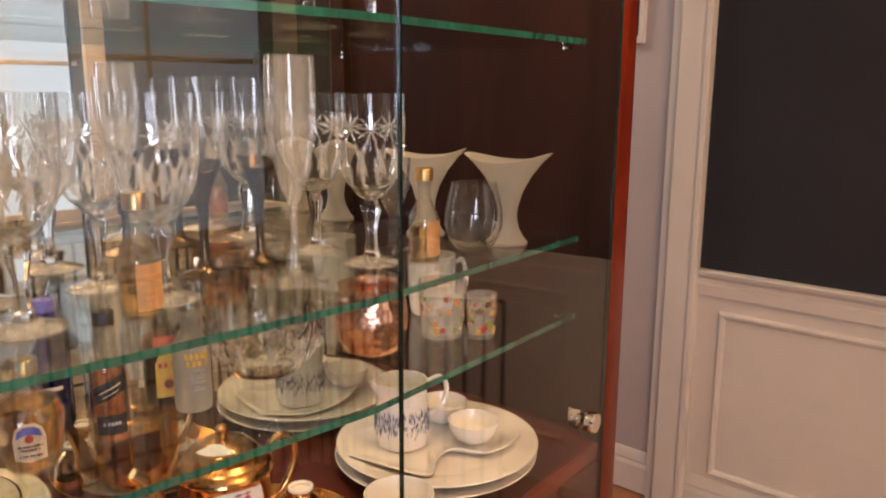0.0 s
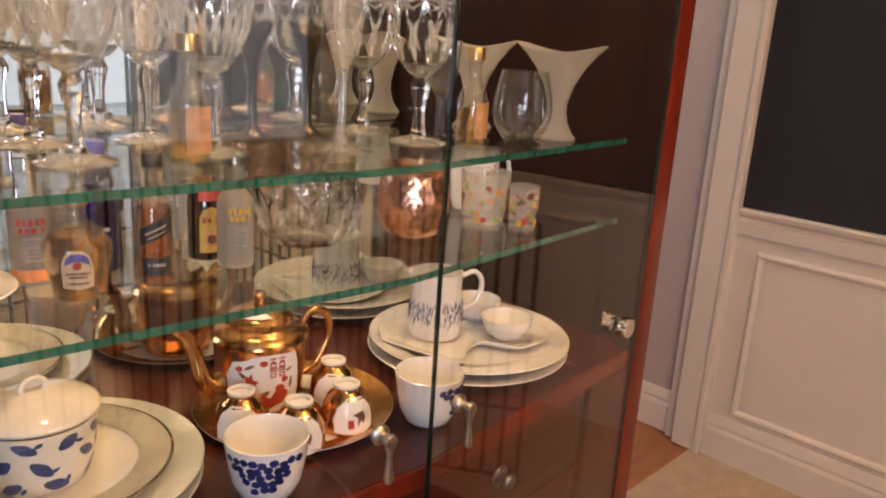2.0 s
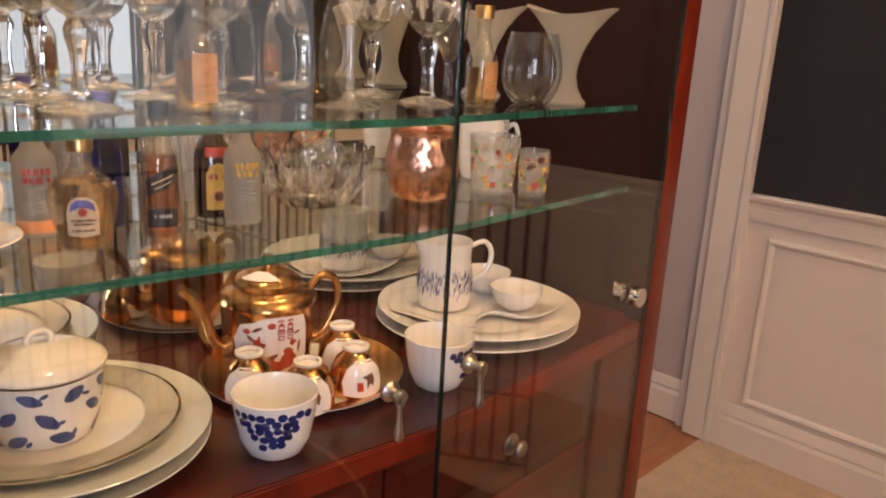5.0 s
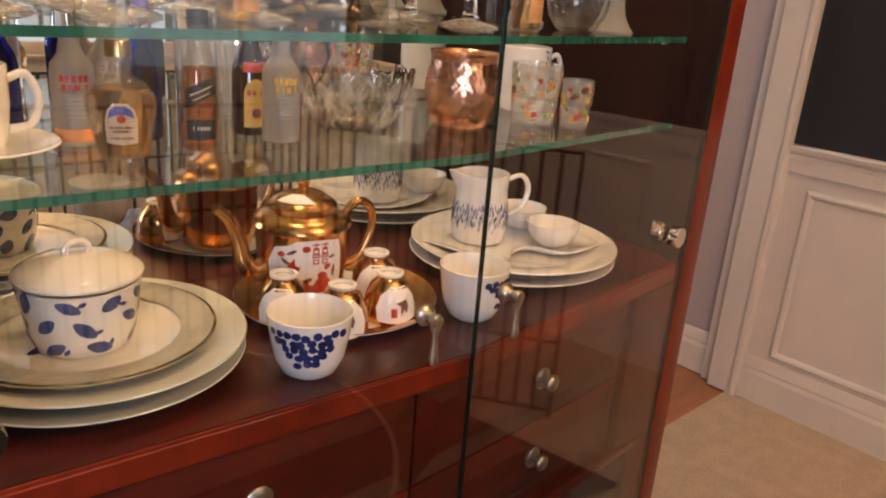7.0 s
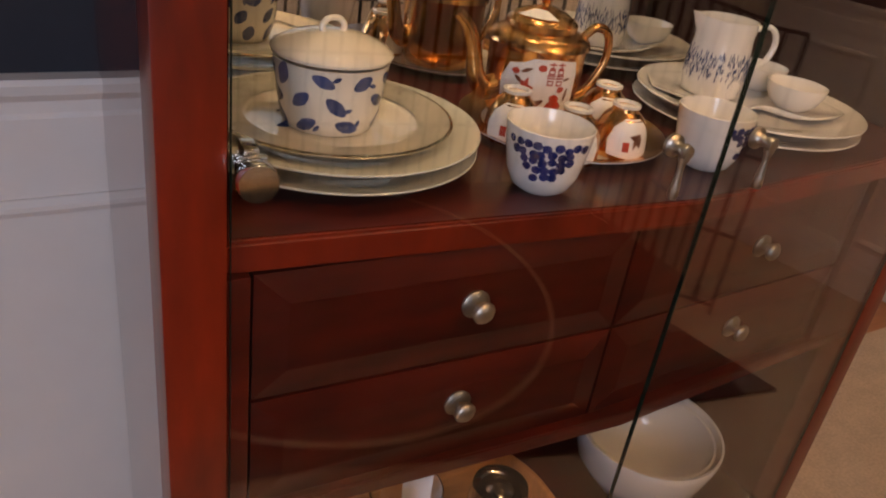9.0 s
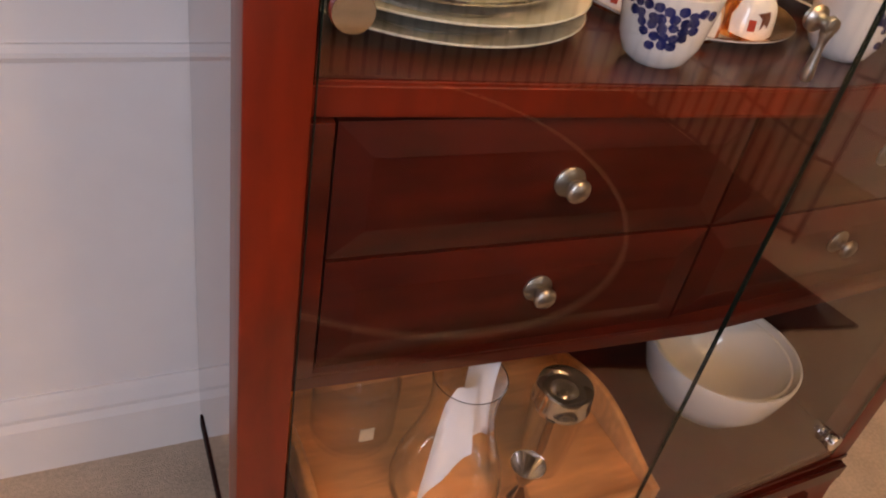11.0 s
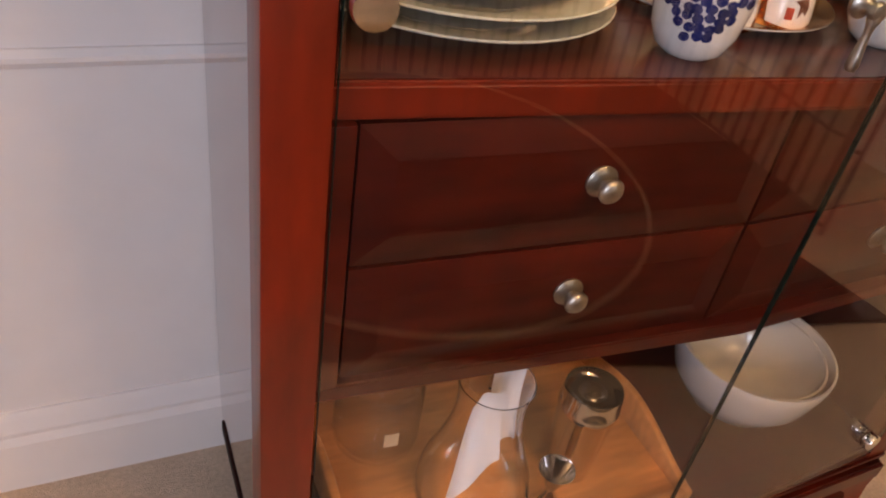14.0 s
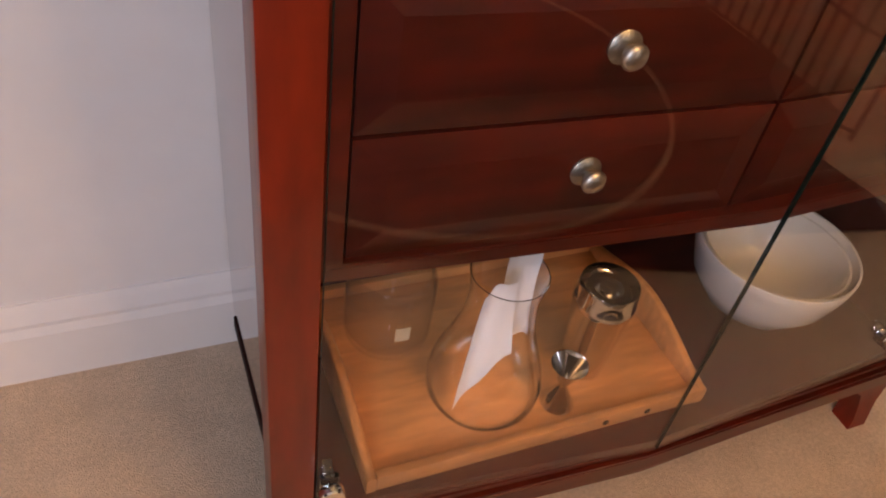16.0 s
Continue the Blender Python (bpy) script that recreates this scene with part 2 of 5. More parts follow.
# ---- mesh helpers ----
def finish(name, bm, material, smooth=True, angle=35):
    me = bpy.data.meshes.new(name)
    bmesh.ops.recalc_face_normals(bm, faces=bm.faces)
    bm.to_mesh(me)
    bm.free()
    me.materials.append(material)
    if smooth:
        me.polygons.foreach_set("use_smooth", [True] * len(me.polygons))
        me.set_sharp_from_angle(angle=radians(angle))
    return me


def part(name, bm, material, parent=None, label="", smooth=True, angle=35, at=None, shadow=True):
    o = new(name, finish(name, bm, material, smooth, angle))
    if parent is not None:
        o.parent = parent
    if label:
        o["label"] = label
    if at is not None:
        o.matrix_basis = at
    if not shadow:
        o.visible_shadow = False
    return o


def thing(name, label, category, at=None, group="", kind=""):
    o = new(name)
    o.empty_display_size = 0.02
    if at is not None:
        o.matrix_basis = at
    return tagged(o, label, category, group, kind)


def box(x0, x1, y0, y1, z0, z1, bevel=0.0, bm=None):
    own = bmesh.new()
    bmesh.ops.create_cube(own, size=1)
    bmesh.ops.scale(own, vec=(x1 - x0, y1 - y0, z1 - z0), verts=own.verts)
    bmesh.ops.translate(own, vec=((x0 + x1) / 2, (y0 + y1) / 2, (z0 + z1) / 2), verts=own.verts)
    if bevel:
        bmesh.ops.bevel(own, geom=own.edges[:], offset=bevel, segments=2, affect='EDGES', profile=0.6)
    return merge(bm, own)


def merge(bm, own, m=None):
    if m is not None:
        bmesh.ops.transform(own, matrix=m, verts=own.verts)
    if bm is None:
        return own
    me = bpy.data.meshes.new("join")
    own.to_mesh(me)
    own.free()
    bm.from_mesh(me)
    bpy.data.meshes.remove(me)
    return bm


def lathe(profile, n=40, bm=None, shape=None):
    """Turn a profile of (radius, height) round the z axis; shape(angle, z) scales the radius."""
    own = bmesh.new()
    rings = []
    for r, z in profile:
        if r < 1e-5:
            rings.append([own.verts.new((0, 0, z))])
        else:
            ring = []
            for i in range(n):
                a = 2 * math.pi * i / n
                k = shape(a, z) if shape else 1.0
                ring.append(own.verts.new((r * k * math.cos(a), r * k * math.sin(a), z)))
            rings.append(ring)
    for a, b in zip(rings, rings[1:]):
        for i in range(n):
            j = (i + 1) % n
            if len(a) == 1 and len(b) == 1:
                continue
            if len(a) == 1:
                own.faces.new((a[0], b[i], b[j]))
            elif len(b) == 1:
                own.faces.new((a[i], a[j], b[0]))
            else:
                own.faces.new((a[i], a[j], b[j], b[i]))
    return merge(bm, own)


def spline(points, n=8):
    """Points on a Catmull-Rom curve through the given ones."""
    pts = [Vector(p) for p in points]
    pts = [2 * pts[0] - pts[1]] + pts + [2 * pts[-1] - pts[-2]]
    out = []
    for a, b, c, d in zip(pts, pts[1:], pts[2:], pts[3:]):
        for i in range(n):
            t = i / n
            out.append(0.5 * (2 * b + (c - a) * t + (2 * a - 5 * b + 4 * c - d) * t * t + (3 * b - a - 3 * c + d) * t ** 3))
    return out + [pts[-2]]


def tube(points, radius, n=10, bm=None, smoothed=True, closed=False):
    """A round bar along points; radius is a number or a function of 0..1."""
    own = bmesh.new()
    pts = spline(points) if smoothed else [Vector(p) for p in points]
    rings = []
    side = None
    for i, p in enumerate(pts):
        t = (pts[min(i + 1, len(pts) - 1)] - pts[max(i - 1, 0)]).normalized()
        if side is None:
            side = t.orthogonal().normalized()
        side = (side - t * side.dot(t)).normalized()
        up = t.cross(side)
        r = radius(i / (len(pts) - 1)) if callable(radius) else radius
        rings.append([own.verts.new(p + r * (math.cos(2 * math.pi * k / n) * side + math.sin(2 * math.pi * k / n) * up)) for k in range(n)])
    for a, b in zip(rings, rings[1:]):
        for k in range(n):
            own.faces.new((a[k], a[(k + 1) % n], b[(k + 1) % n], b[k]))
    own.faces.new(rings[0])
    own.faces.new(rings[-1])
    return merge(bm, own)


def prism(outline, z0, z1, bm=None, bevel=0.0):
    """A flat outline of (x, y) drawn up from z0 to z1."""
    own = bmesh.new()
    lo = [own.verts.new((x, y, z0)) for x, y in outline]
    hi = [own.verts.new((x, y, z1)) for x, y in outline]
    own.faces.new(lo)
    own.faces.new(hi)
    for i in range(len(lo)):
        j = (i + 1) % len(lo)
        own.faces.new((lo[i], lo[j], hi[j], hi[i]))
    if bevel:
        bmesh.ops.bevel(own, geom=[e for e in own.edges if abs(e.verts[0].co.z - e.verts[1].co.z) < 1e-6], offset=bevel, segments=2, affect='EDGES')
    return merge(bm, own)


def structure(name, bm, material, label, category, smooth=False):
    return tagged(part(name, bm, material, smooth=smooth), label, category, kind="structure")


# ---- room ----
WALL_Y, WALL_X, LEFT_X, BACK_Y, TOP = 0.45, 2.365, -2.3, -2.2, 2.5
OPEN_L, OPEN_TOP = 1.22, 2.1
RAIL = 0.87

structure("floor", box(LEFT_X - 0.1, WALL_X + 0.1, BACK_Y - 0.1, WALL_Y + 0.01, -0.06, 0.0), CARPET, "beige cut-pile carpet of the dining room", "carpet")
structure("floor_hall", box(0.6, 2.6, WALL_Y + 0.01, 3.0, -0.06, -0.004), OAK, "red-brown polished wooden hall floor", "floor")
structure("ceiling", box(LEFT_X - 0.1, 2.6, BACK_Y - 0.1, 3.1, TOP, TOP + 0.1), CEIL, "plain white painted ceiling", "ceiling")

# wall behind the cabinet, with the opening to the hall
bm = box(LEFT_X, OPEN_L, WALL_Y, WALL_Y + 0.12, RAIL - 0.02, TOP)
box(OPEN_L, WALL_X - 0.042, WALL_Y, WALL_Y + 0.12, OPEN_TOP, TOP, bm=bm)
structure("wall_north", bm, NAVY, "dark navy painted wall above the chair rail", "wall")
bm = box(LEFT_X, OPEN_L, WALL_Y, WALL_Y + 0.12, 0, RAIL - 0.02)
structure("wall_north_dado", bm, TRIM, "white painted wainscot below the chair rail", "wall")
# wall at the cabinet's end of the room
structure("wall_east", box(WALL_X, WALL_X + 0.12, BACK_Y, WALL_Y, RAIL - 0.02, TOP), NAVY, "dark navy painted wall above the chair rail", "wall")
structure("wall_east_dado", box(WALL_X, WALL_X + 0.12, BACK_Y, WALL_Y, 0, RAIL - 0.02), TRIM, "cream-white painted wainscot with framed panels", "wall")
# hall
structure("wall_hall_east", box(2.40, 2.52, WALL_Y + 0.12, 3.0, 0, TOP), HALLPAINT, "pale painted hall wall", "wall")
structure("wall_hall_north", box(0.6, 2.52, 3.0, 3.1, 0, TOP), HALLPAINT, "pale painted hall wall", "wall")
structure("wall_hall_west", box(0.5, 0.6, WALL_Y + 0.12, 3.1, 0, TOP), HALLPAINT, "pale painted hall wall", "wall")
# rest of the room, with a window behind the camera and one to its left
WX0, WX1, WZ0, WZ1 = 0.60, 1.50, 0.92, 2.15
VX0, VX1 = -1.9, -0.9
bm = box(LEFT_X, VX0, BACK_Y - 0.12, BACK_Y, RAIL, TOP)
box(VX1, WX0, BACK_Y - 0.12, BACK_Y, RAIL, TOP, bm=bm)
box(WX1, WALL_X + 0.12, BACK_Y - 0.12, BACK_Y, RAIL, TOP, bm=bm)
for a, b in ((WX0, WX1), (VX0, VX1)):
    box(a, b, BACK_Y - 0.12, BACK_Y, WZ1, TOP, bm=bm)
structure("wall_south", bm, SOUTHPAINT, "dark taupe painted wall above the chair rail", "wall")
structure("wall_south_dado", box(LEFT_X, WALL_X + 0.12, BACK_Y - 0.12, BACK_Y, 0, RAIL), TRIM, "white painted wainscot", "wall")
structure("wall_west", box(LEFT_X - 0.12, LEFT_X, BACK_Y - 0.12, WALL_Y + 0.12, RAIL, TOP), NAVY, "dark navy painted wall above the chair rail", "wall")
structure("wall_west_dado", box(LEFT_X - 0.12, LEFT_X, BACK_Y - 0.12, WALL_Y + 0.12, 0, RAIL), TRIM, "white painted wainscot", "wall")


def moulding(p0, p1, out, profile, name, label, category="moulding"):
    """A strip from p0 to p1 with a profile of (out, up)."""
    bm = bmesh.new()
    p0, p1, out = Vector(p0), Vector(p1), Vector(out)
    a = [bm.verts.new(p0 + out * u + Vector((0, 0, v))) for u, v in profile]
    b = [bm.verts.new(p1 + out * u + Vector((0, 0, v))) for u, v in profile]
    n = len(profile)
    for i in range(n):
        j = (i + 1) % n
        bm.faces.new((a[i], a[j], b[j], b[i]))
    bm.faces.new(a)
    bm.faces.new(b)
    return structure(name, bm, TRIM, label, category)


RAIL_P = [(0, 0), (0, -0.085), (0.012, -0.085), (0.014, -0.05), (0.010, -0.045), (0.012, -0.03), (0.026, -0.018), (0.030, -0.006), (0.026, 0)]
BASE_P = [(0, 0), (0.018, 0), (0.018, 0.098), (0.013, 0.112), (0.014, 0.121), (0.008, 0.144), (0.004, 0.155), (0, 0.155)]
for nm, prof, z in (("chair_rail", RAIL_P, RAIL), ("baseboard", BASE_P, 0)):
    moulding((LEFT_X, WALL_Y, z), (OPEN_L - 0.09, WALL_Y, z), (0, -1, 0), prof, nm, "white painted moulding along the wall")
    moulding((WALL_X, 0.424, z), (WALL_X, BACK_Y, z), (-1, 0, 0), prof, nm, "cream-white painted moulding along the wall")
    moulding((LEFT_X, BACK_Y, z), (WALL_X, BACK_Y, z), (0, 1, 0), prof, nm, "white painted moulding along the wall")
    moulding((LEFT_X, BACK_Y, z), (LEFT_X, WALL_Y, z), (1, 0, 0), prof, nm, "white painted moulding along the wall")
moulding((2.40, WALL_Y + 0.12, 0), (2.40, 3.0, 0), (-1, 0, 0), BASE_P, "baseboard_hall", "white painted hall baseboard")
moulding((0.6, 3.0, 0), (2.4, 3.0, 0), (0, -1, 0), BASE_P, "baseboard_hall", "white painted hall baseboard")


def casing(x0, x1, y, z1):
    bm = box(x0, x1, y - 0.022, y, 0, z1, 0.004)
    box(x1 - 0.018, x1, y - 0.032, y - 0.02, 0, z1, 0.004, bm=bm)
    return bm


bm = box(WALL_X - 0.030, WALL_X, 0.425, 0.530, 0, OPEN_TOP + 0.07, 0.004)
box(WALL_X - 0.040, WALL_X - 0.028, 0.425, 0.445, 0, OPEN_TOP + 0.07, 0.004, bm=bm)
structure("door_casing", bm, TRIM, "white painted casing of the opening to the hall", "casing")
structure("door_casing_west", casing(OPEN_L - 0.08, OPEN_L, WALL_Y, OPEN_TOP + 0.07), TRIM, "white painted casing of the opening to the hall", "casing")
structure("door_casing_head", box(OPEN_L, WALL_X - 0.042, WALL_Y - 0.022, WALL_Y, OPEN_TOP, OPEN_TOP + 0.07, 0.004), TRIM, "white painted casing of the opening to the hall", "casing")
structure("door_jamb", box(WALL_X + 0.001, 2.40, WALL_Y + 0.001, 0.57, 0, TOP), TRIM, "white painted jamb of the opening to the hall", "jamb")


def panel_frame(u0, u1, z0, z1, place, name):
    """A picture-frame moulding on a wall; place(u, out, z) gives the point."""
    bm = bmesh.new()
    prof = [(0, 0), (0.004, 0.008), (0.010, 0.012), (0.018, 0.008), (0.024, 0.0)]
    cs = ((u0, z0, 1, 1), (u1, z0, -1, 1), (u1, z1, -1, -1), (u0, z1, 1, -1))
    rows = [[bm.verts.new(place(u + su * w, o, z + sz * w)) for w, o in prof] for u, z, su, sz in cs]
    for i in range(4):
        a, b = rows[i], rows[(i + 1) % 4]
        for k in range(len(prof) - 1):
            bm.faces.new((a[k], a[k + 1], b[k + 1], b[k]))
    return structure(name, bm, TRIM, "cream-white picture-frame panel moulding on the wainscot", "moulding")


east = lambda u, o, z: (WALL_X - o, u, z)
south = lambda u, o, z: (u, BACK_Y + o, z)
for y0, y1 in ((-0.49, 0.352), (-1.40, -0.64), (-2.12, -1.52)):
    panel_frame(y0, y1, 0.170, 0.738, east, "panel_moulding")
moulding((LEFT_X, WALL_Y, 0.715), (OPEN_L - 0.09, WALL_Y, 0.715), (0, -1, 0), [(0, 0), (0, -0.024), (0.006, -0.022), (0.011, -0.014), (0.011, -0.008), (0.005, 0)], "panel_moulding_north", "white painted panel moulding on the wainscot")
for u in (-2.2, -1.55, 1.9):
    panel_frame(u, u + 0.4, 0.18, 0.755, south, "panel_moulding")


def window(name, place, u0, u1):
    w = thing(name, "white-framed window full of pale daylight", "window", kind="structure")
    def bar(a, b, z0, z1, o0, o1):
        p, q = Vector(place(a, o0, z0)), Vector(place(b, o1, z1))
        return box(min(p.x, q.x), max(p.x, q.x), min(p.y, q.y), max(p.y, q.y), z0, z1, 0.003)
    for a, b, z0, z1 in ((u0 - 0.09, u0, WZ0 - 0.05, WZ1 + 0.09), (u1, u1 + 0.09, WZ0 - 0.05, WZ1 + 0.09), (u0, u1, WZ1, WZ1 + 0.09), (u0, u1, WZ0 - 0.05, WZ0)):
        part("window_frame", bar(a, b, z0, z1, 0.0, 0.025), TRIM, w)
    um = (u0 + u1) / 2
    part("sash_bar", bar(u0, u1, (WZ0 + WZ1) / 2 - 0.009, (WZ0 + WZ1) / 2 + 0.009, -0.09, -0.055), TRIM, w)
    part("mullion", bar(um - 0.006, um + 0.006, WZ0, WZ1, -0.088, -0.06), TRIM, w)
    return w


window("window_1", south, WX0, WX1)
window("window_2", south, VX0, VX1)
em = bpy.data.materials.new("daylight")
em.use_nodes = True
em.node_tree.nodes.remove(em.node_tree.nodes["Principled BSDF"])
e = em.node_tree.nodes.new("ShaderNodeEmission")
e.inputs[0].default_value, e.inputs[1].default_value = (0.90, 0.92, 1.0, 1), 0.95
em.node_tree.links.new(e.outputs[0], em.node_tree.nodes["Material Output"].inputs[0])
tagged(part("backdrop", box(VX0 - 0.4, WX1 + 0.4, BACK_Y - 0.5, BACK_Y - 0.48, 0.3, 2.6), em, smooth=False), "plain bright daylight outside the window", "backdrop", kind="structure")

# ---- china cabinet ----
APEX = (0.512, -0.04)          # where the two glass doors meet, a little proud
CX0, CX1, CY1 = -0.02, 1.048, 0.44
GX0, GX1 = 0.03, 1.005         # inner edges of the front posts
IX0 = 0.018                    # inside of the near side panel
MIRROR_Y = 0.318               # the mirror stands well in front of the cabinet's back
REAR_Y = 0.42
S1, S2, S3, DECK, FLOOR = 1.091, 1.212, 1.500, 0.874, 0.16
cabinet = thing("china_cabinet", "mahogany-red china cabinet with two glass doors and mirrored back", "cabinet")


def front_y(x, back=0.0):
    """The shallow V of the cabinet's front, moved back by some metres."""
    ax, ay = APEX
    k = (x - GX0) / (ax - GX0) if x < ax else (GX1 - x) / (GX1 - ax)
    return ay * max(0, min(1, k)) + back


def vee(back, x0, x1, rear, bow=1.0):
    return [(x0, front_y(x0, back)), (APEX[0], APEX[1] * bow + back), (x1, front_y(x1, back)), (x1, rear), (x0, rear)]


part("front_post", box(CX0, GX0, -0.004, 0.035, 0.10, 2.0, 0.003), MAHOGANY, cabinet)
part("front_post", box(GX1, CX1, -0.004, 0.035, 0.10, 2.0, 0.003), MAHOGANY, cabinet)
part("side_panel", box(0.008, 0.0145, 0.036, CY1, 0.08, 2.0), SIDEWOOD, cabinet, "glossy lacquered side panel")
part("side_panel", box(CX1 - 0.02, CX1 - 0.012, 0.036, CY1, 0.08, 2.0), SIDEWOOD, cabinet, "glossy lacquered side panel")
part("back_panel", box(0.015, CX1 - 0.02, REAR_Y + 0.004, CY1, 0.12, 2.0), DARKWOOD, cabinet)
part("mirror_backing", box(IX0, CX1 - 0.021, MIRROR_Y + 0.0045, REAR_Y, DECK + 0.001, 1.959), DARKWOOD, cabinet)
part("mirror", box(IX0, CX1 - 0.021, MIRROR_Y, MIRROR_Y + 0.004, DECK + 0.001, 1.959), MIRROR, cabinet, "mirror lining the back of the cabinet", smooth=False)
part("top_panel", prism(vee(-0.03, CX0 - 0.0, CX1 + 0.0, CY1), 1.96, 2.04), MAHOGANY_X, cabinet, smooth=False)
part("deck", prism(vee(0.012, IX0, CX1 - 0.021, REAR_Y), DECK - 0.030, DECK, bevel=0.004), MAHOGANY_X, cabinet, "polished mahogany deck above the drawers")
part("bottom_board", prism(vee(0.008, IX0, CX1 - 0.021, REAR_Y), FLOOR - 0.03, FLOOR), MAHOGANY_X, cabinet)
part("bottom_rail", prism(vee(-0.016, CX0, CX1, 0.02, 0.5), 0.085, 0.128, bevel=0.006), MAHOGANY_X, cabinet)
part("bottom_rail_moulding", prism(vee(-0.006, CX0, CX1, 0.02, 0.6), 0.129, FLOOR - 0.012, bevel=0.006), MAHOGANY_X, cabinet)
# side rails in near-black wood: the shade low on the side is in the colour
part("side_rail", box(0.005, 0.021, 0.036, CY1 - 0.02, 0.052, 0.0795, 0.004), DARKWOOD, cabinet, "bottom edge of the cabinet's side, coloured dark for shade")
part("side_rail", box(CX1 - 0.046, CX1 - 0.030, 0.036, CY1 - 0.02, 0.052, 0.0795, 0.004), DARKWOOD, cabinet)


def foot(x, y, sx):
    """A tapered corner foot: its outer side slants inwards, its front kicks forward."""
    bm = bmesh.new()
    rings = []
    for z, o, f, w in ((0.0845, 0.0, 0.0, 0.085), (0.065, 0.004, 0.0, 0.055), (0.04, 0.014, 0.006, 0.040), (0.016, 0.024, 0.016, 0.036), (0.0, 0.030, 0.022, 0.040)):
        ox, fy = x - sx * o, y - f
        rings.append([bm.verts.new(q) for q in ((ox, fy, z), (ox - sx * w, fy, z), (ox - sx * w, fy + 0.04, z), (ox, fy + 0.04, z))])
    for a, b in zip(rings, rings[1:]):
        for k in range(4):
            bm.faces.new((a[k], a[(k + 1) % 4], b[(k + 1) % 4], b[k]))
    bm.faces.new(rings[0])
    bm.faces.new(rings[-1])
    return bm


# rear feet get the dark wood as painted shade, front feet stay mahogany
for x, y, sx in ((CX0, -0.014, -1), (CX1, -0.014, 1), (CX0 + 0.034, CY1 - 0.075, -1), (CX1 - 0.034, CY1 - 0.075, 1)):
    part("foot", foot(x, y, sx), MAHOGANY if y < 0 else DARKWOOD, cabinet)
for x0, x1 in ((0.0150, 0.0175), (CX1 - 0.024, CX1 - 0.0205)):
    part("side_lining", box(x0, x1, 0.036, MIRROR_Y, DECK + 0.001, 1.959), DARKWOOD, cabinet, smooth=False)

# added near-black strips over the posts' inner and back faces, standing in for shade
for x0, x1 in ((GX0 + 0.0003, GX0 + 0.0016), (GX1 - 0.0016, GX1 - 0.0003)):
    part("post_shade", box(x0, x1, 0.001, 0.0345, DECK + 0.001, 1.959), DARKWOOD, cabinet, smooth=False)
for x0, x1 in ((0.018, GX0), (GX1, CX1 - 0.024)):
    part("post_shade", box(x0, x1, 0.0353, 0.0368, DECK + 0.001, 1.959), DARKWOOD, cabinet, smooth=False)
part("deck_edge", prism(vee(0.0092, IX0 + 0.0005, CX1 - 0.0215, 0.03), DECK - 0.0297, DECK - 0.0012, bevel=0.003), MAHOGANY, cabinet, "rounded red front edge of the deck")

# drawer case
part("drawer_case", prism(vee(0.042, IX0, CX1 - 0.021, REAR_Y), 0.575, DECK - 0.031), GAP, cabinet, smooth=False)
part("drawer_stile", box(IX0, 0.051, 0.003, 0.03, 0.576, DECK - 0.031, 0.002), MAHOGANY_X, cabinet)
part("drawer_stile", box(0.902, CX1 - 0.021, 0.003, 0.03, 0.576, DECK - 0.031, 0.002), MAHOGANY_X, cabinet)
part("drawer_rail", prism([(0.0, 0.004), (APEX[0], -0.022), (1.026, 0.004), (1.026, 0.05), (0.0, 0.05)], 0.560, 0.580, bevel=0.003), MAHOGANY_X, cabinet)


def drawer(x0, x1, z0, z1, y0, y1, knob_x, knob_z):
    d = new("drawer")
    d.parent = cabinet
    ln = math.hypot(x1 - x0, y1 - y0)
    m = Matrix.Translation((x0, y0, z0)) @ Matrix.Rotation(math.atan2(y1 - y0, x1 - x0), 4, 'Z')
    h = z1 - z0
    bm = bmesh.new()
    b = 0.030
    rings = [[bm.verts.new(q) for q in ((i, y, i), (ln - i, y, i), (ln - i, y, h - i), (i, y, h - i))] for i, y in ((0, 0.02), (0, 0.0050), (b, 0.0))]
    for r0, r1 in zip(rings, rings[1:]):
        for i in range(4):
            j = (i + 1) % 4
            bm.faces.new((r0[i], r0[j], r1[j], r1[i]))
    bm.faces.new(rings[-1])
    bm.faces.new(rings[0][::-1])
    bmesh.ops.recalc_face_normals(bm, faces=bm.faces)
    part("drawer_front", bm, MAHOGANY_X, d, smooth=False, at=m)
    k = lathe([(0, 0.0), (0.0165, 0.0), (0.0175, 0.003), (0.013, 0.006), (0.006, 0.0075), (0.0055, 0.012), (0.009, 0.014), (0.0128, 0.0165), (0.0136, 0.020), (0.0105, 0.0235), (0, 0.0252)], 28)
    kx = (knob_x - x0) + 0.003
    km = m @ Matrix.Translation((kx, 0, knob_z - z0 - 0.002)) @ Matrix.Rotation(radians(90), 4, 'X') @ Matrix.Diagonal((0.88, 0.88, 0.95, 1))
    part("knob", k, NICKEL, d, "round brushed nickel knob", at=km, angle=60)
    return d


drawer(0.055, 0.462, 0.7095, 0.8395, 0.006, -0.011, 0.267, 0.780)
drawer(0.055, 0.462, 0.580, 0.7055, 0.006, -0.011, 0.267, 0.657)
drawer(0.4665, 0.898, 0.7095, 0.8395, -0.011, 0.006, 0.686, 0.780)
drawer(0.4665, 0.898, 0.580, 0.7055, -0.011, 0.006, 0.686, 0.659)


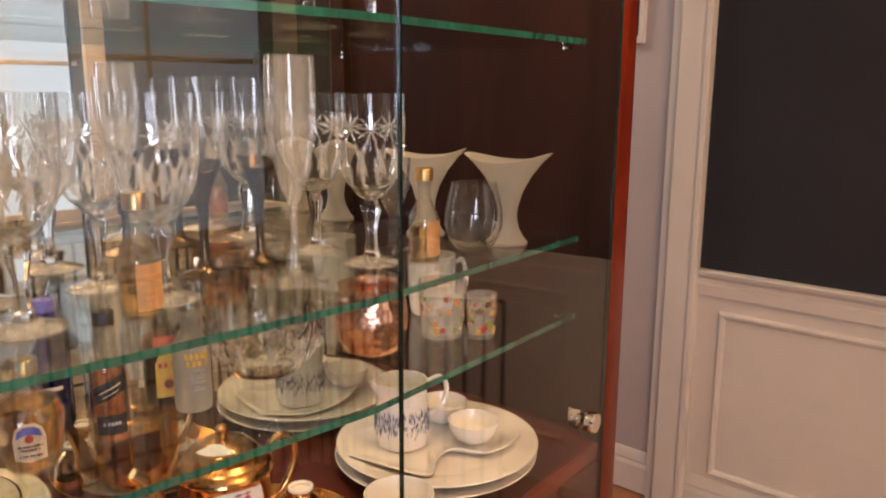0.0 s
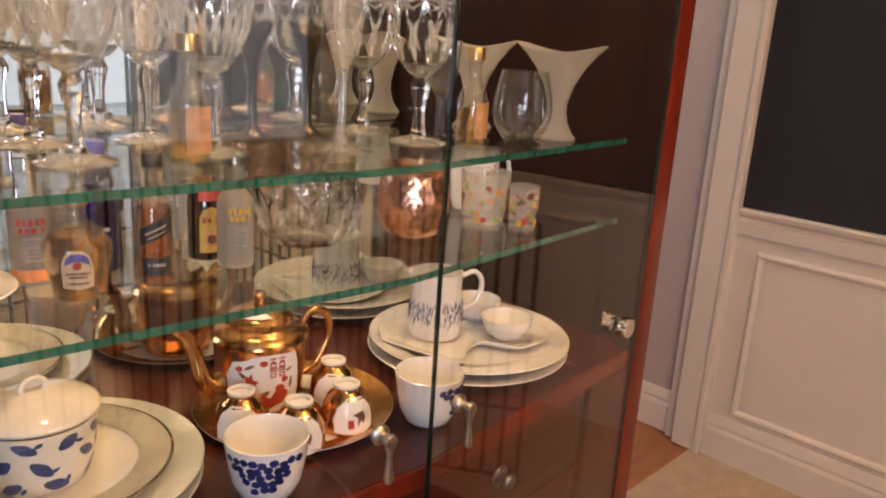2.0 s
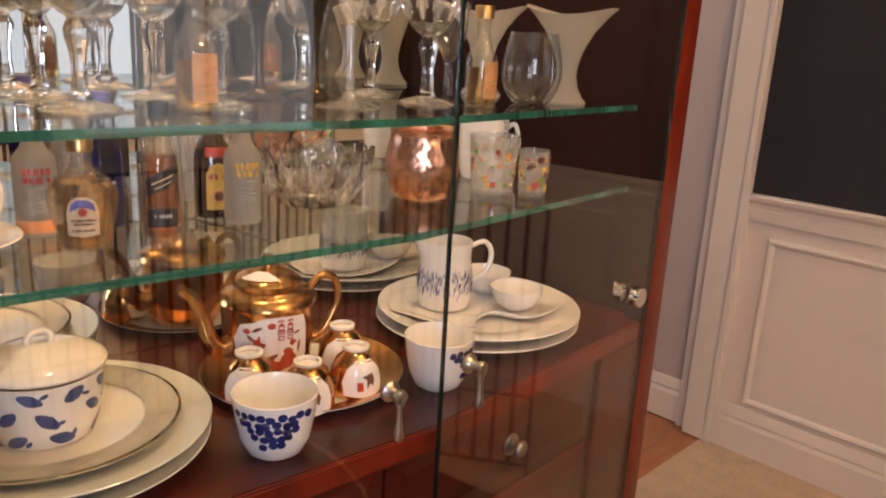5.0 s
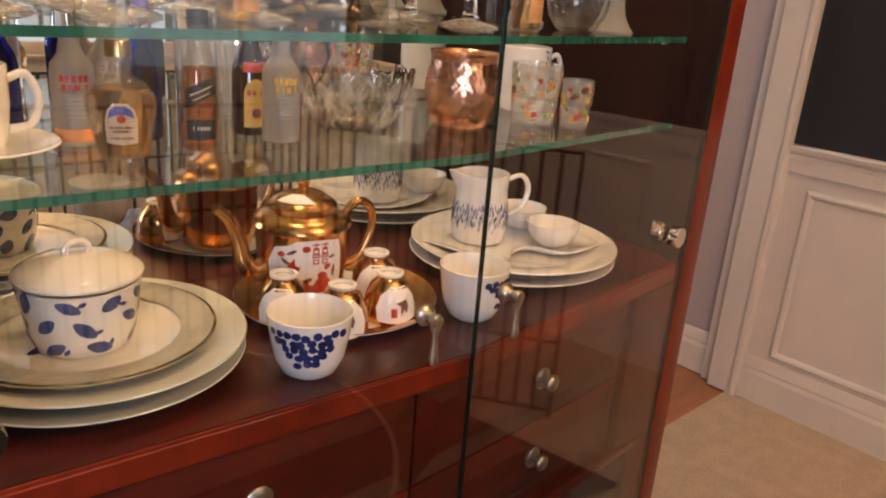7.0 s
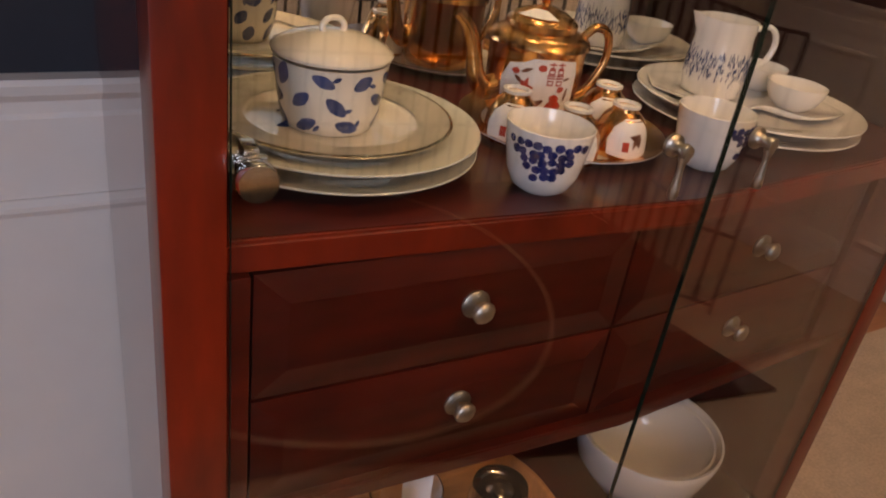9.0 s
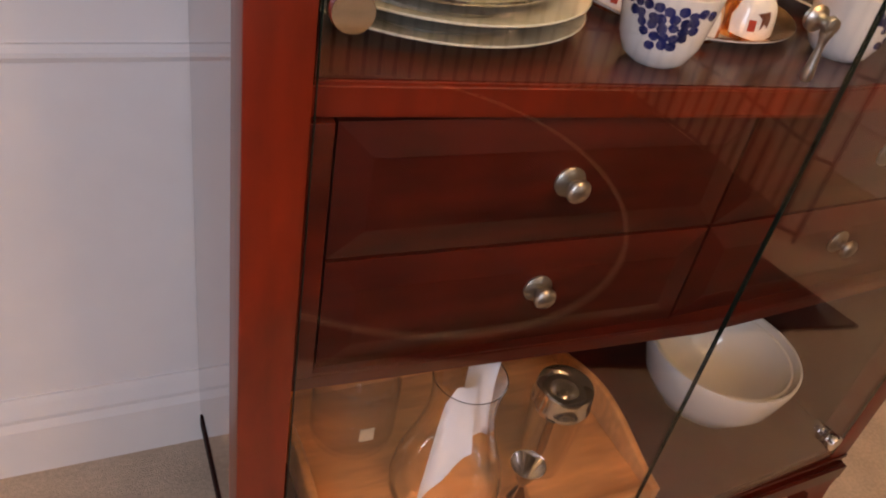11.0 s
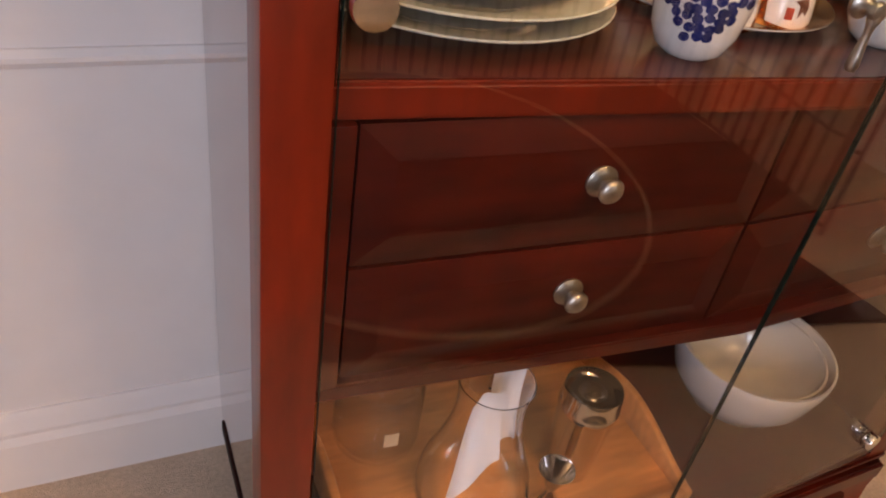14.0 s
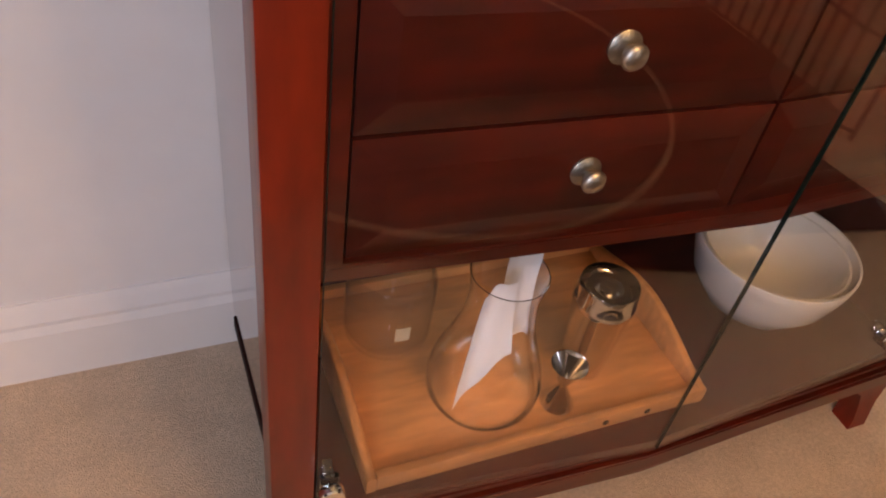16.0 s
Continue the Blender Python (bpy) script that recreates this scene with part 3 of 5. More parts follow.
# glass shelves
def shelf(top, name="glass_shelf"):
    s = thing(name, "clear glass shelf with a green edge", "shelf", group="glass shelves")
    o = vee(0.040, IX0 + 0.002, 0.973, MIRROR_Y - 0.012)
    part("pane", prism(o, top - 0.008, top), SHELFGLASS, s, smooth=False, shadow=False)
    (xa, ya), (xb, yb), (xc, yc) = o[:3]
    part("front_edge", prism([(xa, ya - 0.0006), (xb, yb - 0.0006), (xc, yc - 0.0006), (xc, yc - 0.0002), (xb, yb - 0.0002), (xa, ya - 0.0002)], top - 0.008, top), EDGEGLASS, s, "green polished glass edge", smooth=False, shadow=False)
    for x in (IX0 + 0.010, 0.979):
        for yy in (0.07, 0.36):
            part("shelf_pin", box(x - 0.009, x + 0.009, yy - 0.005, yy + 0.005, top - 0.014, top - 0.009, 0.001), CHROME, s)
    return s


for z in (S1, S2, S3):
    shelf(z)


# glass doors
def door(x0, y0, x1, y1, handle_at, hinge_at, name):
    d = new(name)
    d.parent = cabinet
    a, b = Vector((x0, y0, 0)), Vector((x1, y1, 0))
    m = Matrix.Translation(a) @ Matrix.Rotation(math.atan2(y1 - y0, x1 - x0), 4, 'Z')
    ln = (b - a).length
    part("pane", box(0, ln, -0.002, 0.002, 0.155, 1.95), DOORGLASS, d, at=m, smooth=False, shadow=False)
    for u in (0.0, ln - 0.0008):
        part("pane_edge", box(u, u + 0.0008, -0.0022, 0.0022, 0.155, 1.95), DOOREDGE, d, "dark green polished glass edge", at=m, smooth=False, shadow=False)
    # drop pull
    u = handle_at
    ros = lathe([(0, 0.0), (0.011, 0.0), (0.0115, 0.004), (0.0065, 0.007), (0.0055, 0.014), (0.008, 0.018), (0.007, 0.023), (0, 0.025)], 20)
    hd = part("handle", ros, NICKEL, d, "brushed nickel drop pull", at=m @ Matrix.Translation((u, -0.003, 0.944)) @ Matrix.Rotation(radians(90), 4, 'X'), angle=60)
    drop = lathe([(0, -0.052), (0.004, -0.051), (0.0062, -0.046), (0.0052, -0.036), (0.0034, -0.018), (0.0042, -0.010), (0.0062, -0.005), (0.0062, 0.003), (0.004, 0.007), (0, 0.008)], 16)
    part("pull", drop, NICKEL, d, at=m @ Matrix.Translation((u, -0.022, 0.941)) @ Matrix.Scale(0.88, 4), angle=60)
    # hinges with round caps
    for z in (0.935, 0.222):
        cap = lathe([(0, 0.0), (0.0145, 0.0), (0.0155, 0.002), (0.0155, 0.012), (0.0145, 0.014), (0, 0.0145)], 32)
        part("hinge_cap", cap, BRIGHTCHROME, d, "round chrome hinge cap", at=m @ Matrix.Translation((hinge_at, -0.0035, z)) @ Matrix.Rotation(radians(90), 4, 'X'))
        pl = box(hinge_at - 0.012, hinge_at + 0.012, 0.0035, 0.012, z - 0.012, z + 0.012, 0.002)
        box(hinge_at - 0.006, hinge_at + 0.006, 0.006, 0.028, z - 0.006, z + 0.018, 0.002, bm=pl)
        part("hinge_plate", pl, CHROME, d, at=m)
    return d


lap = 0.0006
door(GX0 + 0.002, -0.002, APEX[0] - lap, APEX[1], 0.408, 0.017, "door")
door(APEX[0] + lap, APEX[1], GX1 - 0.002, -0.002, 0.040, 0.434, "door")


# ---- things in the cabinet ----
def at(x, y, z, turn=0.0):
    return Matrix.Translation((x, y, z)) @ Matrix.Rotation(radians(turn), 4, 'Z')


def radius_at(profile, z):
    """The outer radius of a profile at a height, from its first, rising run."""
    best = profile[0][0]
    for (r0, z0), (r1, z1) in zip(profile, profile[1:]):
        if z1 < z0:
            break
        if z0 <= z <= z1 and z1 > z0:
            return r0 + (r1 - r0) * (z - z0) / (z1 - z0)
        best = r1
    return best


def decal(bm, profile, ang, z, outline, lift=0.0004):
    """A thin painted shape laid on a turned surface: outline of (along, up) in metres round (ang, z)."""
    pts = []
    for (u0, v0), (u1, v1) in zip(outline, outline[1:] + outline[:1]):
        k = max(1, int(math.hypot(u1 - u0, v1 - v0) / 0.005))
        pts += [(u0 + (u1 - u0) * i / k, v0 + (v1 - v0) * i / k) for i in range(k)]
    n = len(pts)
    cu, cv = sum(q[0] for q in pts) / n, sum(q[1] for q in pts) / n
    size = max(math.hypot(u - cu, v - cv) for u, v in pts)

    def on(u, v, k):
        r = radius_at(profile, z + v) + k
        a = ang + u / max(r, 0.005)
        return (r * math.cos(a), r * math.sin(a), z + v)
    steps = max(1, int(size / 0.005))
    c = bm.verts.new(on(cu, cv, lift))
    rings = [[bm.verts.new(on(cu + (u - cu) * s / steps, cv + (v - cv) * s / steps, lift)) for u, v in pts] for s in range(1, steps + 1)]
    rings.append([bm.verts.new(on(u, v, -0.0002)) for u, v in pts])
    for i in range(n):
        j = (i + 1) % n
        bm.faces.new((c, rings[0][i], rings[0][j]))
        for a, b in zip(rings, rings[1:]):
            bm.faces.new((a[i], b[i], b[j], a[j]))


def disc(r, n=12, sx=1.0, wob=0.0, rnd=random):
    return [((r * sx * (1 + wob * rnd.uniform(-1, 1))) * math.cos(2 * math.pi * i / n), (r * (1 + wob * rnd.uniform(-1, 1))) * math.sin(2 * math.pi * i / n)) for i in range(n)]


def leaf(length, width, tilt):
    pts = []
    for i in range(12):
        a = 2 * math.pi * i / 12
        u, v = length / 2 * math.cos(a), width / 2 * math.sin(a) * (1 - 0.25 * abs(math.cos(a)))
        pts.append((u * math.cos(tilt) - v * math.sin(tilt), u * math.sin(tilt) + v * math.cos(tilt)))
    return pts


def rect(w, h, u=0.0, v=0.0):
    """A rectangle with cut sides, so that it can bend round a bottle."""
    k = max(1, int(w / 0.006))
    lo = [(u - w / 2 + w * i / k, v - h / 2) for i in range(k + 1)]
    hi = [(u + w / 2 - w * i / k, v + h / 2) for i in range(k + 1)]
    return lo + hi


def band(bm, profile, a0, a1, z0, z1, lift=0.0004, n=16, rows=4):
    """A label bent round a turned body from angle a0 to a1."""
    grid = []
    for j in range(rows + 1):
        z = z0 + (z1 - z0) * j / rows
        r = radius_at(profile, z) + lift
        grid.append([bm.verts.new((r * math.cos(a0 + (a1 - a0) * i / n), r * math.sin(a0 + (a1 - a0) * i / n), z)) for i in range(n + 1)])
    for a, b in zip(grid, grid[1:]):
        for i in range(n):
            bm.faces.new((a[i], a[i + 1], b[i + 1], b[i]))


FACE = radians(-112)           # the way a label faces to be read from the room

# --- stemware ---
def cut_goblet(place, h=0.21, r=0.043):
    g = thing("wine_goblet", "clear cut-crystal wine goblet with star cuts", "goblet", place, "crystal goblets")
    t = 0.0016
    k = h / 0.21
    foot_ = [(0, 0.0), (0.034, 0.0), (0.036, 0.0015), (0.030, 0.004), (0.012, 0.0088), (0, 0.0095)]
    part("foot", lathe([(a, z * k) for a, z in foot_], 48, shape=lambda a, z: 1 + 0.02 * math.cos(8 * a)), FOOTGLASS, g, angle=12, shadow=False)
    stem = [(0, 0.0096), (0.011, 0.0098), (0.0085, 0.013), (0.0075, 0.018), (0.0062, 0.035), (0.0072, 0.050), (0.0105, 0.064), (0.0112, 0.070), (0.0075, 0.079), (0.0085, 0.0815), (0.013, 0.0835), (0.020, 0.0905), (0.0235, 0.0965), (0.020, 0.0968), (0.010, 0.0905), (0, 0.0885)]
    part("stem", lathe([(a, z * k) for a, z in stem], 8 * 3, shape=lambda a, z: 1 + 0.09 * math.cos(6 * a)), CRYSTAL, g, angle=30, shadow=False)
    out = [(0.0, 0.079), (0.012, 0.083), (0.026, 0.098), (0.036, 0.118), (0.0405, 0.140), (0.042, 0.165), (0.0425, 0.20), (0.043, 0.21)]
    prof = [(a * r / 0.043, z * k) for a, z in out]
    part("bowl", lathe(prof + [(prof[-1][0] - t, prof[-1][1])], 48), BLOWN, g, angle=50, shadow=False)
    bm = bmesh.new()
    for i in range(5):
        a = 2 * math.pi * i / 5
        for q in range(9):
            t_ = 2 * math.pi * q / 9 + 0.2
            ln = 0.020
            cu, cv = 0.5 * ln * math.cos(t_), 0.5 * ln * math.sin(t_)
            decal(bm, prof, a + cu / r, (0.168 + cv) * k, leaf(ln * 0.9, 0.0036, t_), 0.0009)
    for i in range(10):
        a = 2 * math.pi * (i + 0.5) / 10
        for z, l_, w, tl in ((0.130, 0.040, 0.0055, 1.20), (0.130, 0.040, 0.0055, 1.94), (0.112, 0.026, 0.0060, 1.57)):
            decal(bm, prof, a, z * k, leaf(l_, w, tl), 0.0011)
    tagged(part("cut_pattern", bm, CUTFACE, g, "star and diamond cuts", smooth=False, shadow=False), kind="stuff")
    return g


proto = cut_goblet(at(0.225, 0.150, S2))
for x, y, a in ((0.342, 0.252, 20), (0.632, 0.238, 50), (0.630, 0.127, 12), (0.229, 0.267, 70), (0.362, 0.154, 33), (0.125, 0.17, 5), (0.12, 0.275, 40)):
    copy_thing(proto, at(x, y, S2, a))
for x, y, a in ((0.30, 0.15, 8), (0.46, 0.22, 20), (0.60, 0.20, 31), (0.20, 0.27, 4), (0.74, 0.24, 15)):
    copy_thing(proto, at(x, y, S3, a))


def flute(place, h, r, label, frost=False, grp="flutes"):
    g = thing("champagne_flute", label, "flute", place, grp)
    k = h / 0.285
    stem = [(0, 0.0), (0.036, 0.0), (0.037, 0.0015), (0.028, 0.0035), (0.010, 0.009), (0.0048, 0.022), (0.0042, 0.07), (0.0055, 0.10), (0, 0.102)]
    part("stem", lathe([(a, z * k) for a, z in stem], 28), STEMGLASS if frost else CRYSTAL, g, shadow=False)
    out = [(0, 0.098), (0.0065, 0.103), (0.013, 0.120), (0.020, 0.15), (0.0255, 0.185), (0.0282, 0.22), (0.0285, 0.25), (0.0268, 0.285)]
    prof = [(a * r / 0.0285, z * k) for a, z in out]
    part("bowl", lathe(prof + [(prof[-1][0] - 0.0012, prof[-1][1])], 40), HAZY if frost else BLOWN, g, shadow=False)
    return g


flute(at(0.504, 0.119, S2), 0.250, 0.0280, "tall clear champagne flute with a frosted foot", True)


def silver_goblet(place):
    g = thing("silver_flute", "tarnished silver tulip stem holding a clear glass flute", "flute", place, "silver flutes")
    p = [(0, 0.0), (0.031, 0.0), (0.032, 0.0015), (0.024, 0.004), (0.009, 0.010), (0.0056, 0.018), (0.0050, 0.045), (0.0060, 0.075), (0.0088, 0.095), (0.0140, 0.113), (0.0196, 0.127), (0.0236, 0.135)]
    inn = [(0.0226, 0.1352), (0.0186, 0.127), (0.0130, 0.114), (0.006, 0.104), (0, 0.100)]
    bm = lathe(p + inn, 48)
    for v_ in bm.verts:
        a, k = math.atan2(v_.co.y, v_.co.x), max(0, (v_.co.z - 0.115) / 0.02)
        v_.co.z += (0.0085 * math.cos(a - 1.05) + 0.003 * math.cos(3 * a + 0.5)) * k
        v_.co.x *= 1 + 0.05 * k * math.cos(3 * a + 0.5)
        v_.co.y *= 1 + 0.05 * k * math.cos(3 * a + 0.5)
    part("stem", bm, SILVER, g, "dark tarnished silver tulip stem", angle=60)
    part("cup_lining", lathe([(0, 0.1035), (0.0058, 0.1065), (0.0122, 0.1155), (0.0178, 0.1275), (0.0180, 0.1285), (0.0122, 0.117), (0, 0.105)], 32), STEEL, g, "bright silver inside of the cup")
    out = [(0, 0.106), (0.010, 0.1175), (0.0145, 0.128), (0.0195, 0.140), (0.0245, 0.165), (0.0272, 0.20), (0.0280, 0.240)]
    part("glass_cup", lathe(out + [(0.0268, 0.240)], 40), CLEAR, g, "clear glass cup", shadow=False)
    return g


s = silver_goblet(at(0.453, 0.223, S2))
s.scale = (1.0, 1.0, 0.95)
copy_thing(s, at(0.530, 0.222, S2, 40))


def shot(place):
    g = thing("cordial_glass", "small clear footed cordial glass", "glass", place)
    out = [(0, 0.0), (0.022, 0.0), (0.022, 0.002), (0.006, 0.006), (0.005, 0.05), (0.012, 0.06), (0.022, 0.085), (0.025, 0.125)]
    part("glass_body", lathe(out + [(a - 0.0015, z) for a, z in reversed(out[5:])] + [(0, 0.062)], 32), BLOWN, g, shadow=False)
    return g


shot(at(0.705, 0.165, S2))
g = thing("stemless_glass", "clear stemless wine glass", "glass", at(0.788, 0.091, S2))
g.scale = (1.0, 1.0, 0.94)
out = [(0, 0.0), (0.020, 0.0), (0.026, 0.003), (0.036, 0.018), (0.0405, 0.036), (0.0400, 0.056), (0.0355, 0.080), (0.0315, 0.098)]
part("glass_body", lathe(out + [(a - 0.0013, z) for a, z in reversed(out[3:])] + [(0.02, 0.006), (0, 0.005)], 44), CLEAR, g, shadow=False)


def fan_vase(place):
    g = thing("frosted_vase", "frosted white glass vase flaring to a wavy rim", "vase", place, "frosted vases")
    out = [(0, 0.0), (0.036, 0.0), (0.037, 0.003), (0.030, 0.010), (0.021, 0.024), (0.017, 0.042), (0.018, 0.056), (0.026, 0.078), (0.042, 0.102), (0.062, 0.122), (0.078, 0.134)]
    inn = [(0.0755, 0.1345), (0.060, 0.1235), (0.039, 0.103), (0.023, 0.079), (0.014, 0.056), (0, 0.04)]
    bm = lathe(out + inn, 48)
    for v in bm.verts:
        a = math.atan2(v.co.y, v.co.x)
        k = max(0, (v.co.z - 0.06) / 0.07)
        v.co.z += 0.006 * math.cos(2 * a + 0.6) * k
        v.co.y *= 1 - 0.45 * min(k, 1)
    part("vase_body", bm, FROSTED, g, angle=60)
    return g


v = fan_vase(at(0.850, 0.080, S2, -48))
v.scale = (0.80, 0.80, 0.92)
copy_thing(v, at(0.825, 0.215, S2, -35))


# --- miniature bottles ---
def bottle(place, profile, body_mat, name, label, fill=None, fill_top=0.0, cap=None, cap_mat=None, square=0.0, wall=0.0016):
    """A small bottle with its liquid and cap; square flattens it to a rounded square."""
    g = thing(name, label, "bottle", place, "miniature bottles")

    def sq(a, z):
        if not square:
            return 1
        c, s_ = abs(math.cos(a)), abs(math.sin(a))
        q = 1 / (c ** 6 + s_ ** 6) ** (1 / 6)
        return 1 + (q - 1) * square * (1 if z < profile[-1][1] * 0.62 else 0)
    inner = [(max(r - wall, 0.0), z + (wall if i == 0 else 0)) for i, (r, z) in reversed(list(enumerate(profile)))]
    glassy = body_mat in (BOTTLEGLASS, COBALT)
    part("bottle_body", lathe([(0, profile[0][1])] + profile + (inner + [(0, profile[0][1] + wall)] if glassy else [(0, profile[-1][1])]), 40, shape=sq), body_mat, g, angle=50, shadow=not glassy)
    if fill:
        fp = [(max(r - wall - 0.0004, 0.001), z) for r, z in profile if z < fill_top]
        fp[0] = (fp[0][0], profile[0][1] + wall + 0.0006)
        fp.append((radius_at(profile, fill_top) - wall - 0.0004, fill_top))
        part("liquid", lathe([(0, fp[0][1])] + fp + [(0, fill_top)], 36, shape=sq), fill, g, angle=50, shadow=False)
    if cap:
        part("cap", lathe(cap, 28, shape=lambda a, z: 1 + 0.02 * math.cos(24 * a)), cap_mat, g, angle=40)
    return g


def label_on(g, profile, material, w, h, z, ang=FACE, name="label", shape=None, lift=0.0005, square=False, text=""):
    bm = bmesh.new()
    if shape:
        decal(bm, profile, ang, z, shape, lift)
    else:
        band(bm, profile, ang - w / 2 / radius_at(profile, z), ang + w / 2 / radius_at(profile, z), z - h / 2, z + h / 2, lift)
    return part(name, bm, material, g, text)


def print_line(g, profile, material, w, h, z, ang=FACE, lift=0.0010, seed=0):
    """A line of unreadable print: a row of small bars."""
    bm = bmesh.new()
    rn = random.Random(int(z * 1e5) + seed)
    u = -w / 2
    while u < w / 2:
        b = h * rn.uniform(0.5, 0.9)
        decal(bm, profile, ang, z, [(u, -h / 2), (u + b, -h / 2), (u + b, h / 2), (u, h / 2)], lift)
        u += b + h * rn.choice((0.25, 0.3, 0.35, 0.9))
    return tagged(part("print_bars", bm, material, g, smooth=False), kind="stuff")


def capring(r, z0, h):
    return [(0, z0), (r, z0), (r, z0 + h * 0.9), (r * 0.93, z0 + h), (0, z0 + h)]


# two small whisky bottles with orange labels
def whisky_mini(place, turn):
    p = [(0.0185, 0.0), (0.0195, 0.003), (0.0195, 0.062), (0.0185, 0.070), (0.0125, 0.086), (0.0088, 0.098), (0.0086, 0.118), (0.0095, 0.119), (0.0095, 0.122)]
    g = bottle(place, p, BOTTLEGLASS, "whisky_miniature", "small clear whisky bottle with a tan label and gold cap", AMBER, 0.056, capring(0.0115, 0.1225, 0.018), GOLDCAP)
    g.scale = (1.0, 1.0, 0.85)
    f = FACE - radians(turn)
    label_on(g, p, LABELS["tan"], 0.034, 0.052, 0.038, f + 0.62, text="worn tan paper label")
    for i, (w, z) in enumerate(((0.022, 0.052), (0.026, 0.046), (0.018, 0.034), (0.024, 0.026))):
        print_line(g, p, LABELS["orange"], w * 0.8, 0.0016, z, f + 0.62)
    return g


whisky_mini(at(0.317, 0.114, S2), 0)
whisky_mini(at(0.679, 0.083, S2, 30), 30)

# crown-shaped decanter bottle
p = [(0.019, 0.0), (0.021, 0.003), (0.025, 0.022), (0.029, 0.045), (0.0285, 0.053), (0.023, 0.064), (0.014, 0.070), (0.0095, 0.075), (0.0088, 0.084), (0.0100, 0.085), (0.0100, 0.088)]
g = bottle(at(0.213, 0.130, S1), p, BOTTLEGLASS, "whisky_miniature", "squat faceted whisky bottle with a cream label and gold cap", MIDAMBER, 0.062, capring(0.0108, 0.0885, 0.014), GOLDCAP, square=0.35)
label_on(g, p, LABELS["cream"], 0, 0, 0.034, FACE, shape=[(-0.013, -0.016), (0.0, -0.018), (0.013, -0.016), (0.0135, 0.004), (0.011, 0.013), (0.005, 0.018), (-0.005, 0.018), (-0.011, 0.013), (-0.0135, 0.004)], lift=0.0034, text="cream label with a blue and red crest")
label_on(g, p, LABELS["blue"], 0, 0, 0.043, FACE, "crest", shape=[(-0.0105, -0.003), (-0.004, 0.0005), (0.004, 0.0005), (0.0105, -0.003), (0.009, 0.004), (0.004, 0.0075), (-0.004, 0.0075), (-0.009, 0.004)], lift=0.0042)
label_on(g, p, LABELS["red"], 0, 0, 0.0395, FACE, "crest_centre", shape=disc(0.0036), lift=0.0044)
for z, w in ((0.032, 0.019), (0.0285, 0.015), (0.0225, 0.018)):
    print_line(g, p, BROWNPAINT, w, 0.0016, z, FACE, 0.0046)

# square whisky bottle with a slanted black label
p = [(0.0165, 0.0), (0.0175, 0.003), (0.0175, 0.074), (0.0160, 0.082), (0.0095, 0.092), (0.0080, 0.100), (0.0078, 0.112), (0.0088, 0.113), (0.0088, 0.116)]
g = bottle(at(0.287, 0.132, S1, 8), p, BOTTLEGLASS, "whisky_miniature", "square whisky bottle with a slanted black label", DARKAMBER, 0.078, capring(0.0098, 0.1165, 0.013), LABELS["black"], square=0.9)
f = FACE - radians(8)
label_on(g, p, LABELS["black"], 0, 0, 0.058, f, shape=[(-0.0155, -0.016), (0.0, -0.009), (0.0155, -0.001), (0.0155, 0.015), (0.0, 0.008), (-0.0155, 0.001)], lift=0.0036, text="slanted black label")
label_on(g, p, LABELS["cream"], 0, 0, 0.058, f, "print_bar", shape=[(-0.010, -0.0045), (0.010, 0.0045), (0.010, 0.0058), (-0.010, -0.0032)], lift=0.0044)
label_on(g, p, LABELS["cream"], 0, 0, 0.053, f, "print_bar", shape=[(-0.007, -0.0035), (0.008, 0.0035), (0.008, 0.0044), (-0.007, -0.0026)], lift=0.0044)
label_on(g, p, LABELS["black"], 0, 0, 0.022, f, "label", shape=rect(0.028, 0.018), lift=0.0038)
print_line(g, p, LABELS["grey"], 0.016, 0.003, 0.024, f, 0.0046)

# dark liqueur bottle with red and yellow label
p = [(0.0185, 0.0), (0.0195, 0.003), (0.0195, 0.062), (0.0175, 0.074), (0.0120, 0.084), (0.0092, 0.092), (0.0088, 0.112), (0.0098, 0.113), (0.0098, 0.116)]
g = bottle(at(0.372, 0.188, S1), p, BROWNGLASS, "liqueur_miniature", "dark brown liqueur bottle with a yellow and red label", cap=capring(0.0105, 0.1165, 0.013), cap_mat=LABELS["black"])
label_on(g, p, LABELS["yellow"], 0, 0, 0.035, FACE + 0.2, shape=[(-0.013, -0.026), (0.013, -0.026), (0.013, 0.012), (0.009, 0.021), (0, 0.025), (-0.009, 0.021), (-0.013, 0.012)], text="arched yellow label with a red band")
label_on(g, p, LABELS["red"], 0.026, 0.010, 0.071, FACE + 0.2, "neck_label")
print_line(g, p, LABELS["red"], 0.020, 0.0055, 0.045, FACE + 0.2)
label_on(g, p, LABELS["orange"], 0, 0, 0.024, FACE + 0.2, "print_bar", shape=disc(0.008), lift=0.001)
label_on(g, p, BROWNPAINT, 0, 0, 0.024, FACE + 0.2, "print_bar", shape=disc(0.0052), lift=0.0014)


